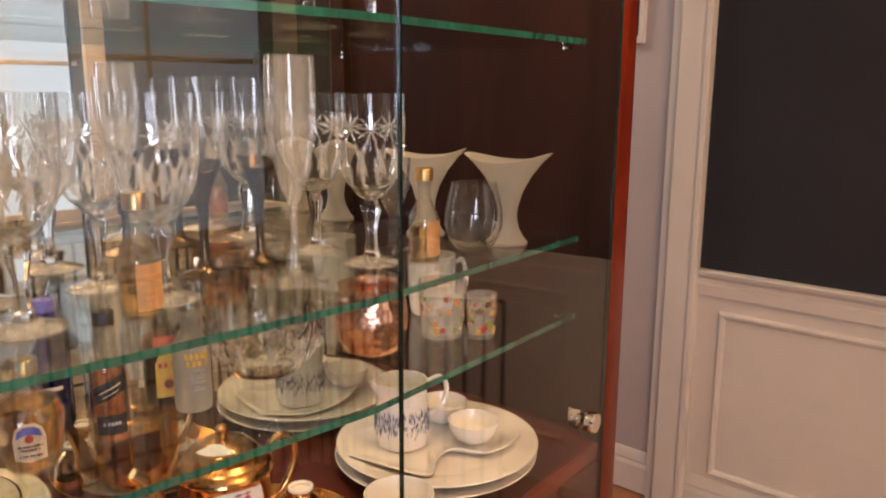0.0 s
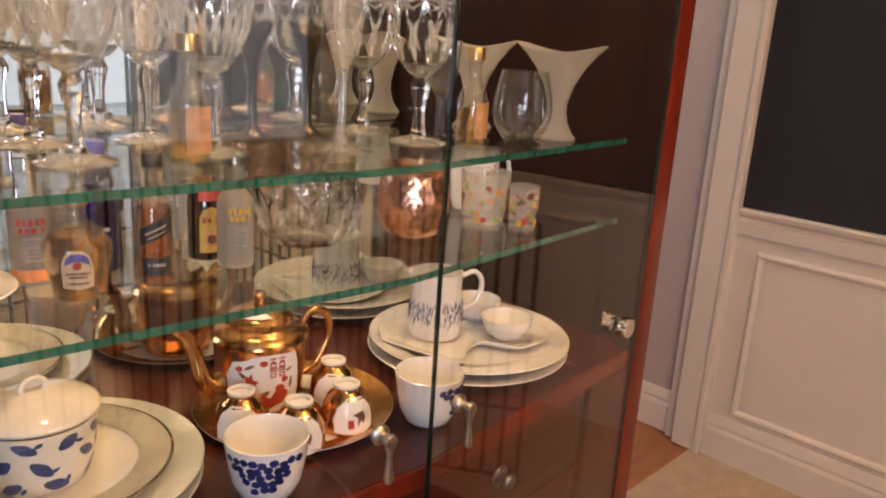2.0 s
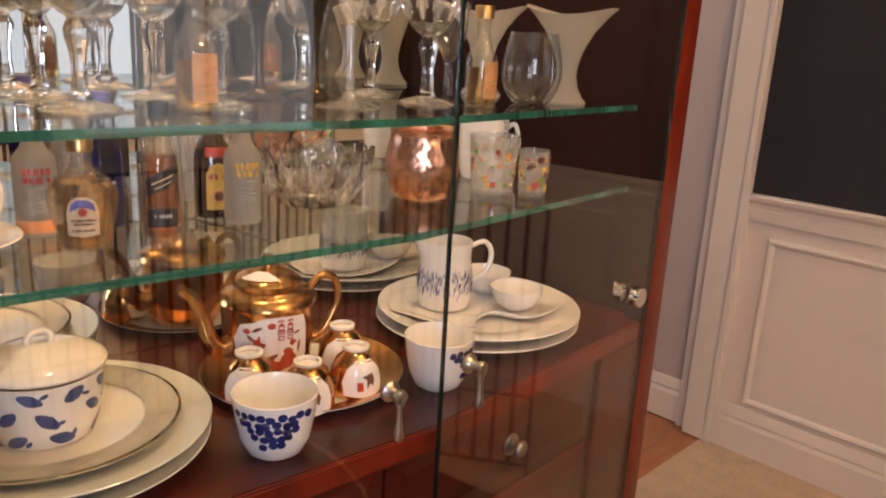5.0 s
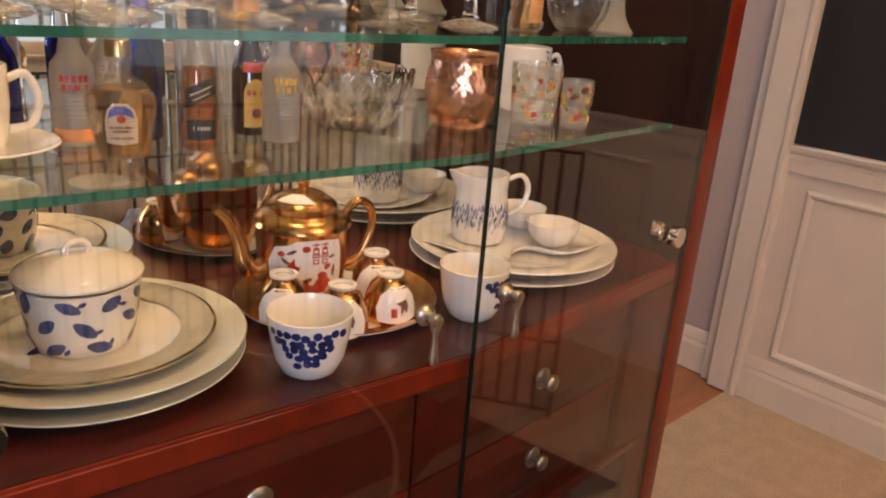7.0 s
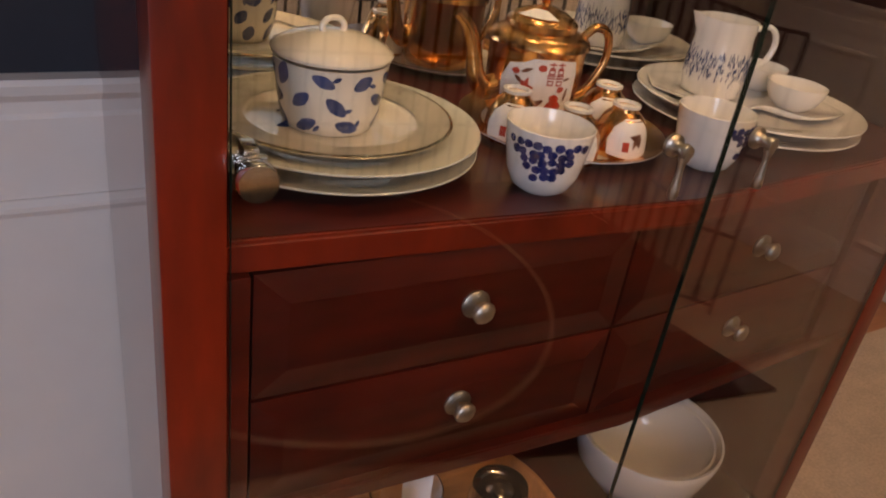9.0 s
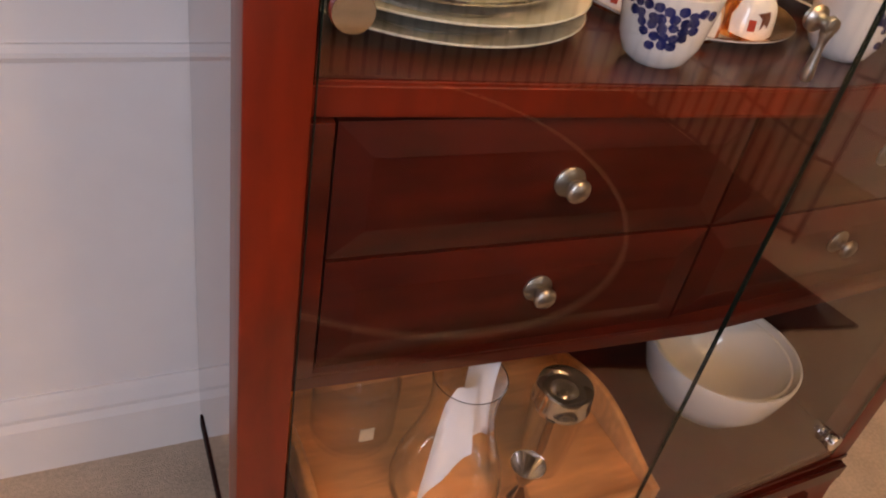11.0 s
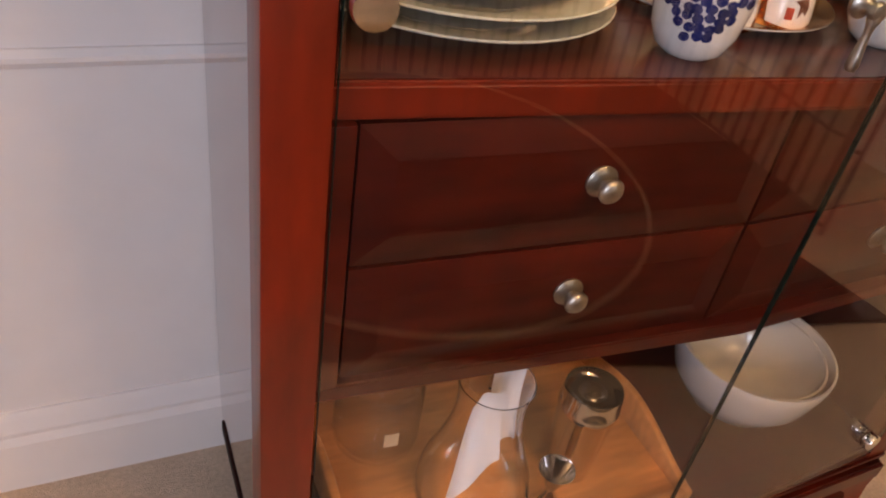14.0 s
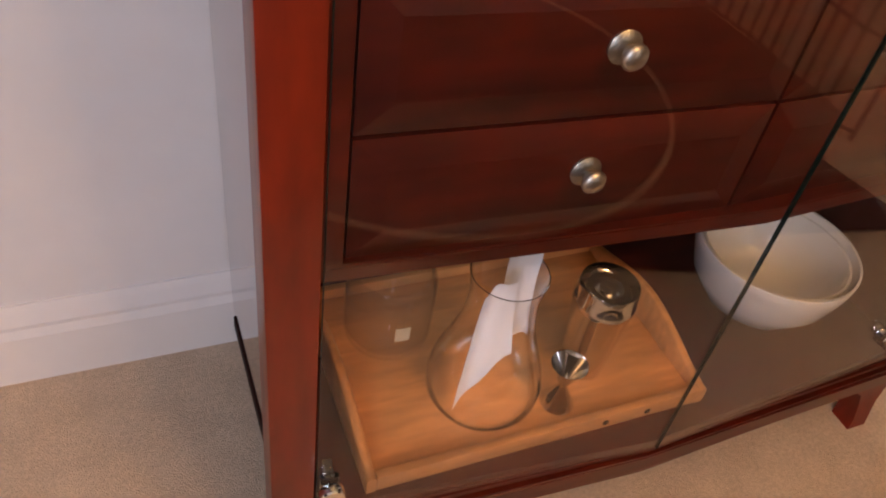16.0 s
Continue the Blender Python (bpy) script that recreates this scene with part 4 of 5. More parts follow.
# frosted vodka bottles
def vodka(place, bar, second, label, low=None):
    p = [(0.0185, 0.0), (0.0192, 0.003), (0.0192, 0.066), (0.0180, 0.074), (0.0120, 0.082), (0.0092, 0.088), (0.0090, 0.105), (0.0098, 0.106), (0.0098, 0.108)]
    g = bottle(place, p, FROSTBOTTLE, "vodka_miniature", label, cap=capring(0.0104, 0.1085, 0.013), cap_mat=STEEL)
    print_line(g, p, bar, 0.026, 0.0064, 0.062, FACE + 0.15)
    print_line(g, p, bar, 0.023, 0.0054, 0.054, FACE + 0.15)
    for i in range(6):
        print_line(g, p, second, 0.020 - 0.003 * (i % 3), 0.0014, 0.046 - 0.0042 * i, FACE + 0.15)
    if low:
        label_on(g, p, low, 0.05, 0.012, 0.010, FACE + 0.15, "colour_band")
    return g


vodka(at(0.383, 0.145, S1), LABELS["yellow"], LABELS["grey"], "frosted vodka bottle with yellow print and silver cap")
vodka(at(0.197, 0.202, S1), LABELS["red"], LABELS["grey"], "frosted vodka bottle with red and orange print", LABELS["orange"])
vodka(at(0.255, 0.272, S1), LABELS["grey"], LABELS["grey"], "frosted vodka bottle behind the others")


def blue_bottle(place):
    p = [(0.0180, 0.0), (0.0188, 0.003), (0.0188, 0.064), (0.0175, 0.074), (0.0115, 0.086), (0.0090, 0.094), (0.0086, 0.116), (0.0096, 0.117), (0.0096, 0.120)]
    g = bottle(place, p, COBALT, "vodka_miniature", "cobalt blue glass miniature bottle", cap=capring(0.0102, 0.1205, 0.012), cap_mat=LABELS["blue"])
    label_on(g, p, LABELS["grey"], 0.022, 0.004, 0.045, FACE, "print_bar")
    return g


blue_bottle(at(0.262, 0.205, S1))
blue_bottle(at(0.152, 0.272, S1))

# amber miniature at the back of the lower shelf
p = [(0.0175, 0.0), (0.0185, 0.003), (0.0185, 0.060), (0.0120, 0.080), (0.0088, 0.090), (0.0086, 0.108), (0.0095, 0.110)]
g = bottle(at(0.098, 0.305, S1), p, BOTTLEGLASS, "liqueur_miniature", "small bottle of orange-brown liqueur", DARKAMBER, 0.055, capring(0.0102, 0.1105, 0.012), GOLDCAP)

# --- cut crystal bowl ---
g = thing("crystal_bowl", "clear cut-crystal bowl with a scalloped rim", "bowl", at(0.505, 0.186, S1))
g.scale = (0.88, 0.88, 0.70)
out = [(0, 0.0), (0.046, 0.0), (0.049, 0.003), (0.060, 0.014), (0.070, 0.034), (0.077, 0.058), (0.083, 0.090)]
fine = []
for (a, z), (b, w) in zip(out[1:], out[2:]):
    for i in range(4):
        fine.append((a + (b - a) * i / 4, z + (w - z) * i / 4))
fine.append(out[-1])


def bowl_cut(a, z):
    t = max(0, min(1, (z - 0.006) / 0.07))
    s1 = abs(math.sin(6 * a + 3.0 * t))
    s2 = abs(math.sin(6 * a - 3.0 * t))
    return 1 - 0.05 * t * (1 - min(s1, s2)) ** 3 - 0.012 * t * abs(math.sin(24 * a))


bm = lathe([(0, 0.0)] + fine + [(r - 0.004, z) for r, z in reversed(fine[4:])] + [(0, 0.008)], 120, shape=bowl_cut)
for v_ in bm.verts:
    a = math.atan2(v_.co.y, v_.co.x)
    if v_.co.z > 0.07:
        v_.co.z += 0.024 * (abs(math.cos(5 * a)) - 0.6) * (v_.co.z - 0.07) / 0.018
part("bowl_body", bm, CUTCRYSTAL, g, angle=14, shadow=False)
bm = bmesh.new()
bp = [(0.049, 0.003), (0.060, 0.014), (0.070, 0.034), (0.077, 0.058), (0.082, 0.086)]
for i in range(12):
    a = 2 * math.pi * i / 12
    for tl, z, ln in ((1.05, 0.052, 0.050), (2.09, 0.052, 0.050), (1.57, 0.030, 0.030), (1.30, 0.062, 0.030), (1.84, 0.062, 0.030)):
        decal(bm, bp, a, z, leaf(ln, 0.0042, tl), 0.0006)
tagged(part("cut_pattern", bm, CUTFACE, g, "fans of cut facets", smooth=False, shadow=False), kind="stuff")

# --- copper mug ---
g = thing("copper_mug", "hammered copper mug with a curved handle", "mug", at(0.642, 0.142, S1))
g.scale = (1.03, 1.03, 0.89)
rnd = random.Random(5)
dents = [(rnd.uniform(0, 2 * math.pi), rnd.uniform(0.012, 0.088)) for _ in range(150)]


def hammer(a, z):
    if not 0.008 < z < 0.092:
        return 1
    k = 0
    for b, w in dents:
        da = (a - b + math.pi) % (2 * math.pi) - math.pi
        d = math.hypot(da * 0.046, z - w) / 0.0075
        if d < 1:
            k = max(k, 1 - d * d)
    return 1 - 0.026 * k


prof = []
ctrl = [(0.030, 0.0), (0.034, 0.002), (0.040, 0.014), (0.0455, 0.034), (0.0465, 0.052), (0.0440, 0.072), (0.0405, 0.090), (0.0410, 0.098), (0.0425, 0.101)]
for (a, z), (b, w) in zip(ctrl, ctrl[1:]):
    for i in range(5):
        prof.append((a + (b - a) * i / 5, z + (w - z) * i / 5))
prof.append(ctrl[-1])
part("mug_body", lathe([(0, 0)] + prof + [(0.0415, 0.1015)] + [(r - 0.0022, z) for r, z in reversed(prof[8:-1:4])] + [(0, 0.01)], 96, shape=hammer), COPPER, g, angle=60)
part("handle", tube([(0.040, 0.012, 0.082), (0.066, 0.020, 0.086), (0.080, 0.024, 0.066), (0.072, 0.022, 0.036), (0.043, 0.013, 0.024)], 0.0042), COPPER, g)

# --- tumblers with coloured spots, white mug behind ---
def spotted(place, r, h, count, seed, label):
    g = thing("tumbler", label, "tumbler", place, "printed tumblers")
    p = [(r * 0.84, 0.0), (r * 0.86, 0.003), (r, h)]
    part("glass_body", lathe([(0, 0)] + p + [(r - 0.0016, h), (r * 0.86 - 0.0016, 0.006), (0, 0.006)], 40), HAZY, g, shadow=False)
    rn = random.Random(seed)
    cols = [LABELS["red"], LABELS["yellow"], LABELS["orange"], LABELS["green"], BROWNPAINT]
    for k, m in enumerate(cols):
        bm = bmesh.new()
        for i in range(count):
            decal(bm, p, rn.uniform(0, 2 * math.pi), rn.uniform(0.012, h - 0.008), disc(rn.uniform(0.0022, 0.0056), 8, wob=0.3, rnd=rn), 0.0004)
        tagged(part("print_motif", bm, m, g, smooth=False), kind="stuff")
    return g


spotted(at(0.752, 0.116, S1), 0.034, 0.078, 11, 3, "clear tumbler printed with red and yellow spots")
spotted(at(0.782, 0.070, S1), 0.0215, 0.062, 10, 9, "small clear glass printed with a green and red pattern")


def mug(place, r, h, name, label, handle_deg, material=PORCELAIN):
    g = thing(name, label, "mug", place)
    p = [(0.82 * r, 0.0), (0.86 * r, 0.002), (0.93 * r, 0.014), (r, 0.05 * h / 0.09), (r, h)]
    part("mug_body", lathe([(0, 0)] + p + [(r - 0.0015, h + 0.001), (r - 0.0035, h), (r - 0.004, 0.01), (0, 0.006)], 44), material, g)
    a = radians(handle_deg)
    c, s_ = math.cos(a), math.sin(a)
    part("handle", tube([(c * q, s_ * q, z) for q, z in ((r * 0.96, h * 0.82), (r * 1.32, h * 0.88), (r * 1.52, h * 0.58), (r * 1.36, h * 0.28), (r * 0.95, h * 0.22))], 0.0036), material, g)
    return g, p


g, p = mug(at(0.828, 0.205, S1), 0.037, 0.090, "white_mug", "tall white porcelain mug with small dark marks", -30)
bm = bmesh.new()
for i in range(5):
    decal(bm, p, radians(-85) + 0.06 * (i % 2), 0.05 + 0.009 * i, leaf(0.008, 0.002, 1.0 + 0.4 * i))
part("print_motif", bm, BLACKPAINT, g, smooth=False)

# white mug with a black spot, on a stack of bowl and saucer
b = thing("saucer", "white porcelain saucer under the spotted mug", "saucer", at(0.108, 0.194, S1 - 0.004))
part("saucer_body", lathe([(0, 0.004), (0.03, 0.004), (0.056, 0.008), (0.070, 0.013), (0.069, 0.0145), (0.054, 0.0105), (0, 0.0065)], 44), PORCELAIN, b)
g, p = mug(at(0.098, 0.200, S1 + 0.0030), 0.0435, 0.072, "white_mug", "white porcelain mug with one large black spot", -8)
bm = bmesh.new()
decal(bm, p, radians(-93), 0.037, disc(0.0210, 28), 0.0006)
part("black_spot", bm, BLACKPAINT, g, "large round black spot")
# small glass behind
g = thing("tumbler", "clear crystal tumbler behind the bottles", "tumbler", at(0.402, 0.276, S1))
part("glass_body", lathe([(0, 0), (0.026, 0), (0.033, 0.085), (0.0315, 0.085), (0.025, 0.008), (0, 0.008)], 48, shape=lambda a, z: 1 + 0.02 * math.cos(16 * a) * (1 if 0.01 < z < 0.08 else 0)), CUTFACE, g, angle=14, shadow=False)


# --- plates ---
def plate(place, r, name, label, material=CELADON, rim=None, depth=0.016, group="plates"):
    g = thing(name, label, "plate", place, group)
    k = r / 0.165
    pr = [(0, 0.003), (0.085 * k, 0.0), (0.092 * k, 0.0005), (0.110 * k, 0.005), (0.140 * k, depth * 0.75), (r - 0.001, depth), (r, depth + 0.0012), (r - 0.001, depth + 0.0024), (0.140 * k, depth * 0.75 + 0.003), (0.112 * k, 0.0085), (0.100 * k, 0.006), (0, 0.006)]
    part("plate_body", lathe(pr, 72), material, g, angle=50)
    if rim:
        part("rim_band", lathe([(0.118 * k, 0.0078 + 0.0034), (0.140 * k, depth * 0.75 + 0.0034), (r - 0.003, depth + 0.0026), (r - 0.003, depth + 0.0022), (0.140 * k, depth * 0.75 + 0.0028), (0.118 * k, 0.0078 + 0.0028)], 72), rim, g, "silver-grey marbled rim band")
        part("rim_line", lathe([(r - 0.0025, depth + 0.003), (r + 0.0006, depth + 0.002), (r + 0.0006, depth + 0.0005), (r - 0.0025, depth + 0.0026)], 72), STEEL, g)
    return g


RIMGREY = mat("silver_rim", (0.36, 0.33, 0.25), 0.35, 0.0, var=0.3, scale=14, stretch=(1, 1, 1))
PLX, PLY = 0.188, 0.170
plate(at(PLX, PLY, DECK), 0.1455, "serving_plate", "large pale green-white porcelain plate at the stack's bottom")
plate(at(PLX + 0.002, PLY + 0.001, DECK + 0.0165), 0.1455, "serving_plate", "large pale green-white porcelain plate in a stack")
plate(at(PLX - 0.005, PLY - 0.001, DECK + 0.0265), 0.120, "dinner_plate", "cream plate with a silver-grey marbled rim", CREAM, RIMGREY, 0.014)
PRX, PRY = 0.790, 0.161
plate(at(PRX, PRY, DECK), 0.153, "serving_plate", "large white porcelain plate at the stack's bottom", PORCELAIN)
plate(at(PRX + 0.002, PRY - 0.001, DECK + 0.0165), 0.153, "serving_plate", "large white porcelain plate under a wavy dish", PORCELAIN)

# lidded sugar pot with blue leaves
g = thing("lidded_pot", "white lidded porcelain pot painted with blue leaves", "pot", at(PLX - 0.012, PLY - 0.008, DECK + 0.0330))
g.scale = (0.95, 0.95, 0.88)
p = [(0.044, 0.0), (0.046, 0.002), (0.051, 0.020), (0.0545, 0.045), (0.0575, 0.066), (0.0585, 0.074)]
part("pot_body", lathe([(0, 0)] + p + [(0.0570, 0.0745), (0.0555, 0.066), (0.046, 0.02), (0, 0.005)], 48), CREAM, g)
bm = bmesh.new()
rn = random.Random(12)
for row, (z, n) in enumerate(((0.013, 8), (0.037, 9), (0.061, 9))):
    for i in range(n):
        a = 2 * math.pi * (i + 0.5 * (row % 2)) / n + rn.uniform(-0.1, 0.1)
        decal(bm, p, a, z + rn.uniform(-0.003, 0.003), leaf(rn.uniform(0.022, 0.029), rn.uniform(0.013, 0.018), rn.uniform(-1.5, 1.5)))
        if rn.random() < 0.4:
            decal(bm, p, a + 0.22, z + rn.uniform(-0.006, 0.006), leaf(0.010, 0.005, rn.uniform(-1.5, 1.5)))
tagged(part("leaf_motif", bm, SLATE, g, "painted slate-blue leaves"), kind="stuff")
lid = part("lid", lathe([(0, 0.0775), (0.0575, 0.0768), (0.0605, 0.0785), (0.0612, 0.0815), (0.0595, 0.0845), (0.054, 0.0885), (0.042, 0.0945), (0.024, 0.0995), (0.010, 0.1015), (0, 0.1018)], 48), CREAM, g, "low domed white lid")
part("lid_loop", tube([(-0.010, 0, 0.0990), (-0.012, 0, 0.106), (-0.007, 0.001, 0.1125), (0.000, 0.002, 0.1140), (0.007, 0.002, 0.1130), (0.011, 0.0, 0.107), (0.009, -0.001, 0.0990)], 0.0032), CREAM, lid)


# cups with blue grapes
def grape_cup(place, side, count, label, seed):
    g = thing("tea_bowl", label, "cup", place, "grape cups")
    p = [(0.020, 0.0), (0.022, 0.001), (0.030, 0.008), (0.0365, 0.024), (0.0400, 0.046), (0.0428, 0.068), (0.0434, 0.074)]
    part("cup_body", lathe([(0, 0)] + p + [(0.0424, 0.0748), (0.0410, 0.070), (0.037, 0.040), (0.030, 0.016), (0.015, 0.007), (0, 0.006)], 48), PORCELAIN, g)
    bm = bmesh.new()
    rn = random.Random(seed)
    rows = ((0.062, count), (0.0535, count - 1), (0.045, count - 3), (0.0365, count - 4), (0.028, max(2, count - 6)))
    for k, (z, n) in enumerate(rows):
        for i in range(n):
            u = (i - (n - 1) / 2) * 0.0090 + rn.uniform(-0.0018, 0.0018)
            if rn.random() < 0.02 * k:
                continue
            decal(bm, p, radians(side) + u / 0.040, z + rn.uniform(-0.0018, 0.0018) , disc(rn.uniform(0.0043, 0.0050), 12, wob=0.08, rnd=rn), 0.0003 + 0.00008 * i)
    tagged(part("grape_motif", bm, BLUE, g, "painted cobalt blue grapes"), kind="stuff")
    return g


c = grape_cup(at(0.352, 0.037, DECK), -128, 9, "white porcelain cup painted with a wide bunch of blue grapes", 4)
d = grape_cup(at(0.591, 0.043, DECK), -78, 6, "white porcelain cup painted with a small bunch of blue grapes", 8)
for q in (c, d):
    q.scale = (1.0, 1.0, 0.92)

# --- gilt tea set ---
TX, TY = 0.478, 0.168
g = thing("tea_tray", "round white porcelain tray with a gold rim", "tray", at(TX, TY, DECK))
part("tray_body", lathe([(0, 0.003), (0.090, 0.0), (0.096, 0.001), (0.112, 0.006), (0.124, 0.012), (0.1245, 0.0135), (0.110, 0.0085), (0.096, 0.005), (0, 0.005)], 64), PORCELAIN, g)
part("gold_rim", lathe([(0.096, 0.0056), (0.110, 0.0091), (0.1242, 0.0141), (0.1242, 0.0137), (0.110, 0.0086), (0.096, 0.0051)], 64), GOLD, g, "gold lustre rim")
part("gold_centre", lathe([(0, 0.0056), (0.055, 0.0056), (0.055, 0.0051), (0, 0.0051)], 48), GOLD, g)

POTX, POTY, POTZ = 0.453, 0.208, DECK + 0.0056
g = thing("teapot", "gold and white porcelain teapot with a painted panel", "teapot", at(POTX, POTY, POTZ))
g.scale = (1.06, 1.06, 1.15)
p = [(0.040, 0.0), (0.044, 0.003), (0.0495, 0.018), (0.0525, 0.045), (0.0535, 0.076), (0.0570, 0.081), (0.0550, 0.087), (0.047, 0.092), (0.038, 0.094), (0.0375, 0.0945)]
part("pot_body", lathe([(0, 0)] + p + [(0, 0.0945)], 56), GOLD, g, "gold lustre teapot body", angle=50)
lid = part("lid", lathe([(0, 0.0948), (0.0385, 0.0948), (0.0390, 0.101), (0.0365, 0.104), (0.026, 0.110), (0.012, 0.114), (0.006, 0.1155), (0.0045, 0.118), (0.0075, 0.122), (0.0078, 0.126), (0.004, 0.129), (0, 0.1295)], 44), GOLD, g, "gold lid with a small knob")
for q in (-140, 40):
    own = bmesh.new()
    va = [own.verts.new(((r_ + 0.0010) * math.cos(radians(q + d_)), (r_ + 0.0010) * math.sin(radians(q + d_)), z_ + 0.0018)) for d_, r_, z_ in ((-42, 0.033, 0.106), (-21, 0.033, 0.106), (0, 0.033, 0.106), (21, 0.033, 0.106), (42, 0.033, 0.106), (20, 0.018, 0.1122), (-20, 0.018, 0.1122))]
    own.faces.new(va)
    part("lid_panel", own, PORCELAIN, lid)
part("spout", tube([(-0.044, 0.002, 0.036), (-0.060, 0.004, 0.033), (-0.072, 0.006, 0.046), (-0.078, 0.008, 0.070), (-0.088, 0.009, 0.092), (-0.103, 0.010, 0.106)], lambda t: 0.0140 - 0.0082 * t ** 0.8, 16), GOLD, g)
part("handle", tube([(0.046, -0.006, 0.076), (0.068, -0.010, 0.096), (0.088, -0.012, 0.088), (0.090, -0.012, 0.060), (0.072, -0.010, 0.030), (0.050, -0.006, 0.022)], 0.0048, 12), GOLD, g)
bm = bmesh.new()
fa = radians(-118)
panel = [(-0.040, -0.032), (-0.018, -0.034), (0.012, -0.034), (0.040, -0.032), (0.045, -0.010), (0.044, 0.020), (0.040, 0.033), (0.012, 0.035), (-0.010, 0.034), (-0.020, 0.029), (-0.036, 0.026), (-0.045, 0.010)]
decal(bm, p, fa, 0.040, panel, 0.0006)
part("white_panel", bm, PORCELAIN, g, "white porcelain panel")
bm = bmesh.new()
# twin happiness sign built of strokes
for s_ in (-1, 1):
    ox = 0.016 + s_ * 0.0052
    for v_, w in ((0.0100, 0.0082), (0.0072, 0.0060), (0.0018, 0.0092), (0.0000, 0.0092)):
        decal(bm, p, fa, 0.057, rect(w, 0.0011, ox, v_), 0.0012)
    for v_ in (0.0046, -0.0036):
        decal(bm, p, fa, 0.057, rect(0.0066, 0.0009, ox, v_ + 0.0015), 0.0012)
        decal(bm, p, fa, 0.057, rect(0.0066, 0.0009, ox, v_ - 0.0015), 0.0012)
        for q in (-0.0029, 0.0029):
            decal(bm, p, fa, 0.057, [(ox + q - 0.0006, v_ - 0.0018), (ox + q + 0.0006, v_ - 0.0018), (ox + q + 0.0006, v_ + 0.0018), (ox + q - 0.0006, v_ + 0.0018)], 0.0012)
    decal(bm, p, fa, 0.057, [(ox - 0.0006, 0.0060), (ox + 0.0006, 0.0060), (ox + 0.0006, 0.0118), (ox - 0.0006, 0.0118)], 0.0012)
for v_ in bm.verts:
    v_.co.z = 0.057 + (v_.co.z - 0.057) * 1.35
part("happiness_sign", bm, RED, g, "red double happiness sign", smooth=False)
bm = bmesh.new()
decal(bm, p, fa, 0.034, [(-0.012, -0.018), (0.004, -0.020), (0.022, -0.017), (0.030, -0.006), (0.022, 0.002), (0.012, -0.002), (0.016, -0.010), (0.004, -0.008), (-0.004, -0.002), (-0.014, -0.006)], 0.0012)
decal(bm, p, fa, 0.048, [(-0.022, -0.008), (-0.012, -0.010), (-0.006, -0.002), (-0.012, 0.000), (-0.013, 0.008), (-0.017, 0.003), (-0.022, 0.004), (-0.020, -0.002)], 0.0012)
decal(bm, p, fa, 0.066, disc(0.0034, sx=1.4, wob=0.1), 0.0012)
part("painted_motif", bm, RED, g, "red painted beast and bird")
bm = bmesh.new()
decal(bm, p, fa, 0.030, leaf(0.016, 0.006, 0.5), 0.0010)
decal(bm, p, fa - 0.55, 0.036, leaf(0.014, 0.003, 1.2), 0.0010)
decal(bm, p, fa - 0.66, 0.034, leaf(0.012, 0.003, 2.0), 0.0010)
for da, z_, ln_, w_, an in ((-0.30, 0.062, 0.013, 0.004, 0.4), (-0.44, 0.052, 0.012, 0.004, -0.6), (0.44, 0.026, 0.015, 0.005, 0.9), (0.62, 0.040, 0.014, 0.004, 1.5), (0.56, 0.056, 0.009, 0.003, 0.3), (0.10, 0.014, 0.016, 0.004, 0.1), (-0.20, 0.018, 0.014, 0.004, -0.4)):
    decal(bm, p, fa + da, z_, leaf(ln_, w_, an), 0.0010)
part("painted_leaves", bm, BROWNPAINT, g, "brown painted leaves and twigs")
bm = bmesh.new()
for da, z_, q in ((-0.38, 0.040, 0.0048), (-0.28, 0.034, 0.0036), (0.36, 0.036, 0.0046), (0.46, 0.046, 0.0034), (-0.52, 0.060, 0.0032), (0.26, 0.022, 0.0040)):
    decal(bm, p, fa + da, z_, disc(q, 11, sx=1.2, wob=0.25), 0.0013)
part("painted_blossoms", bm, RED, g, "small red painted blossoms")


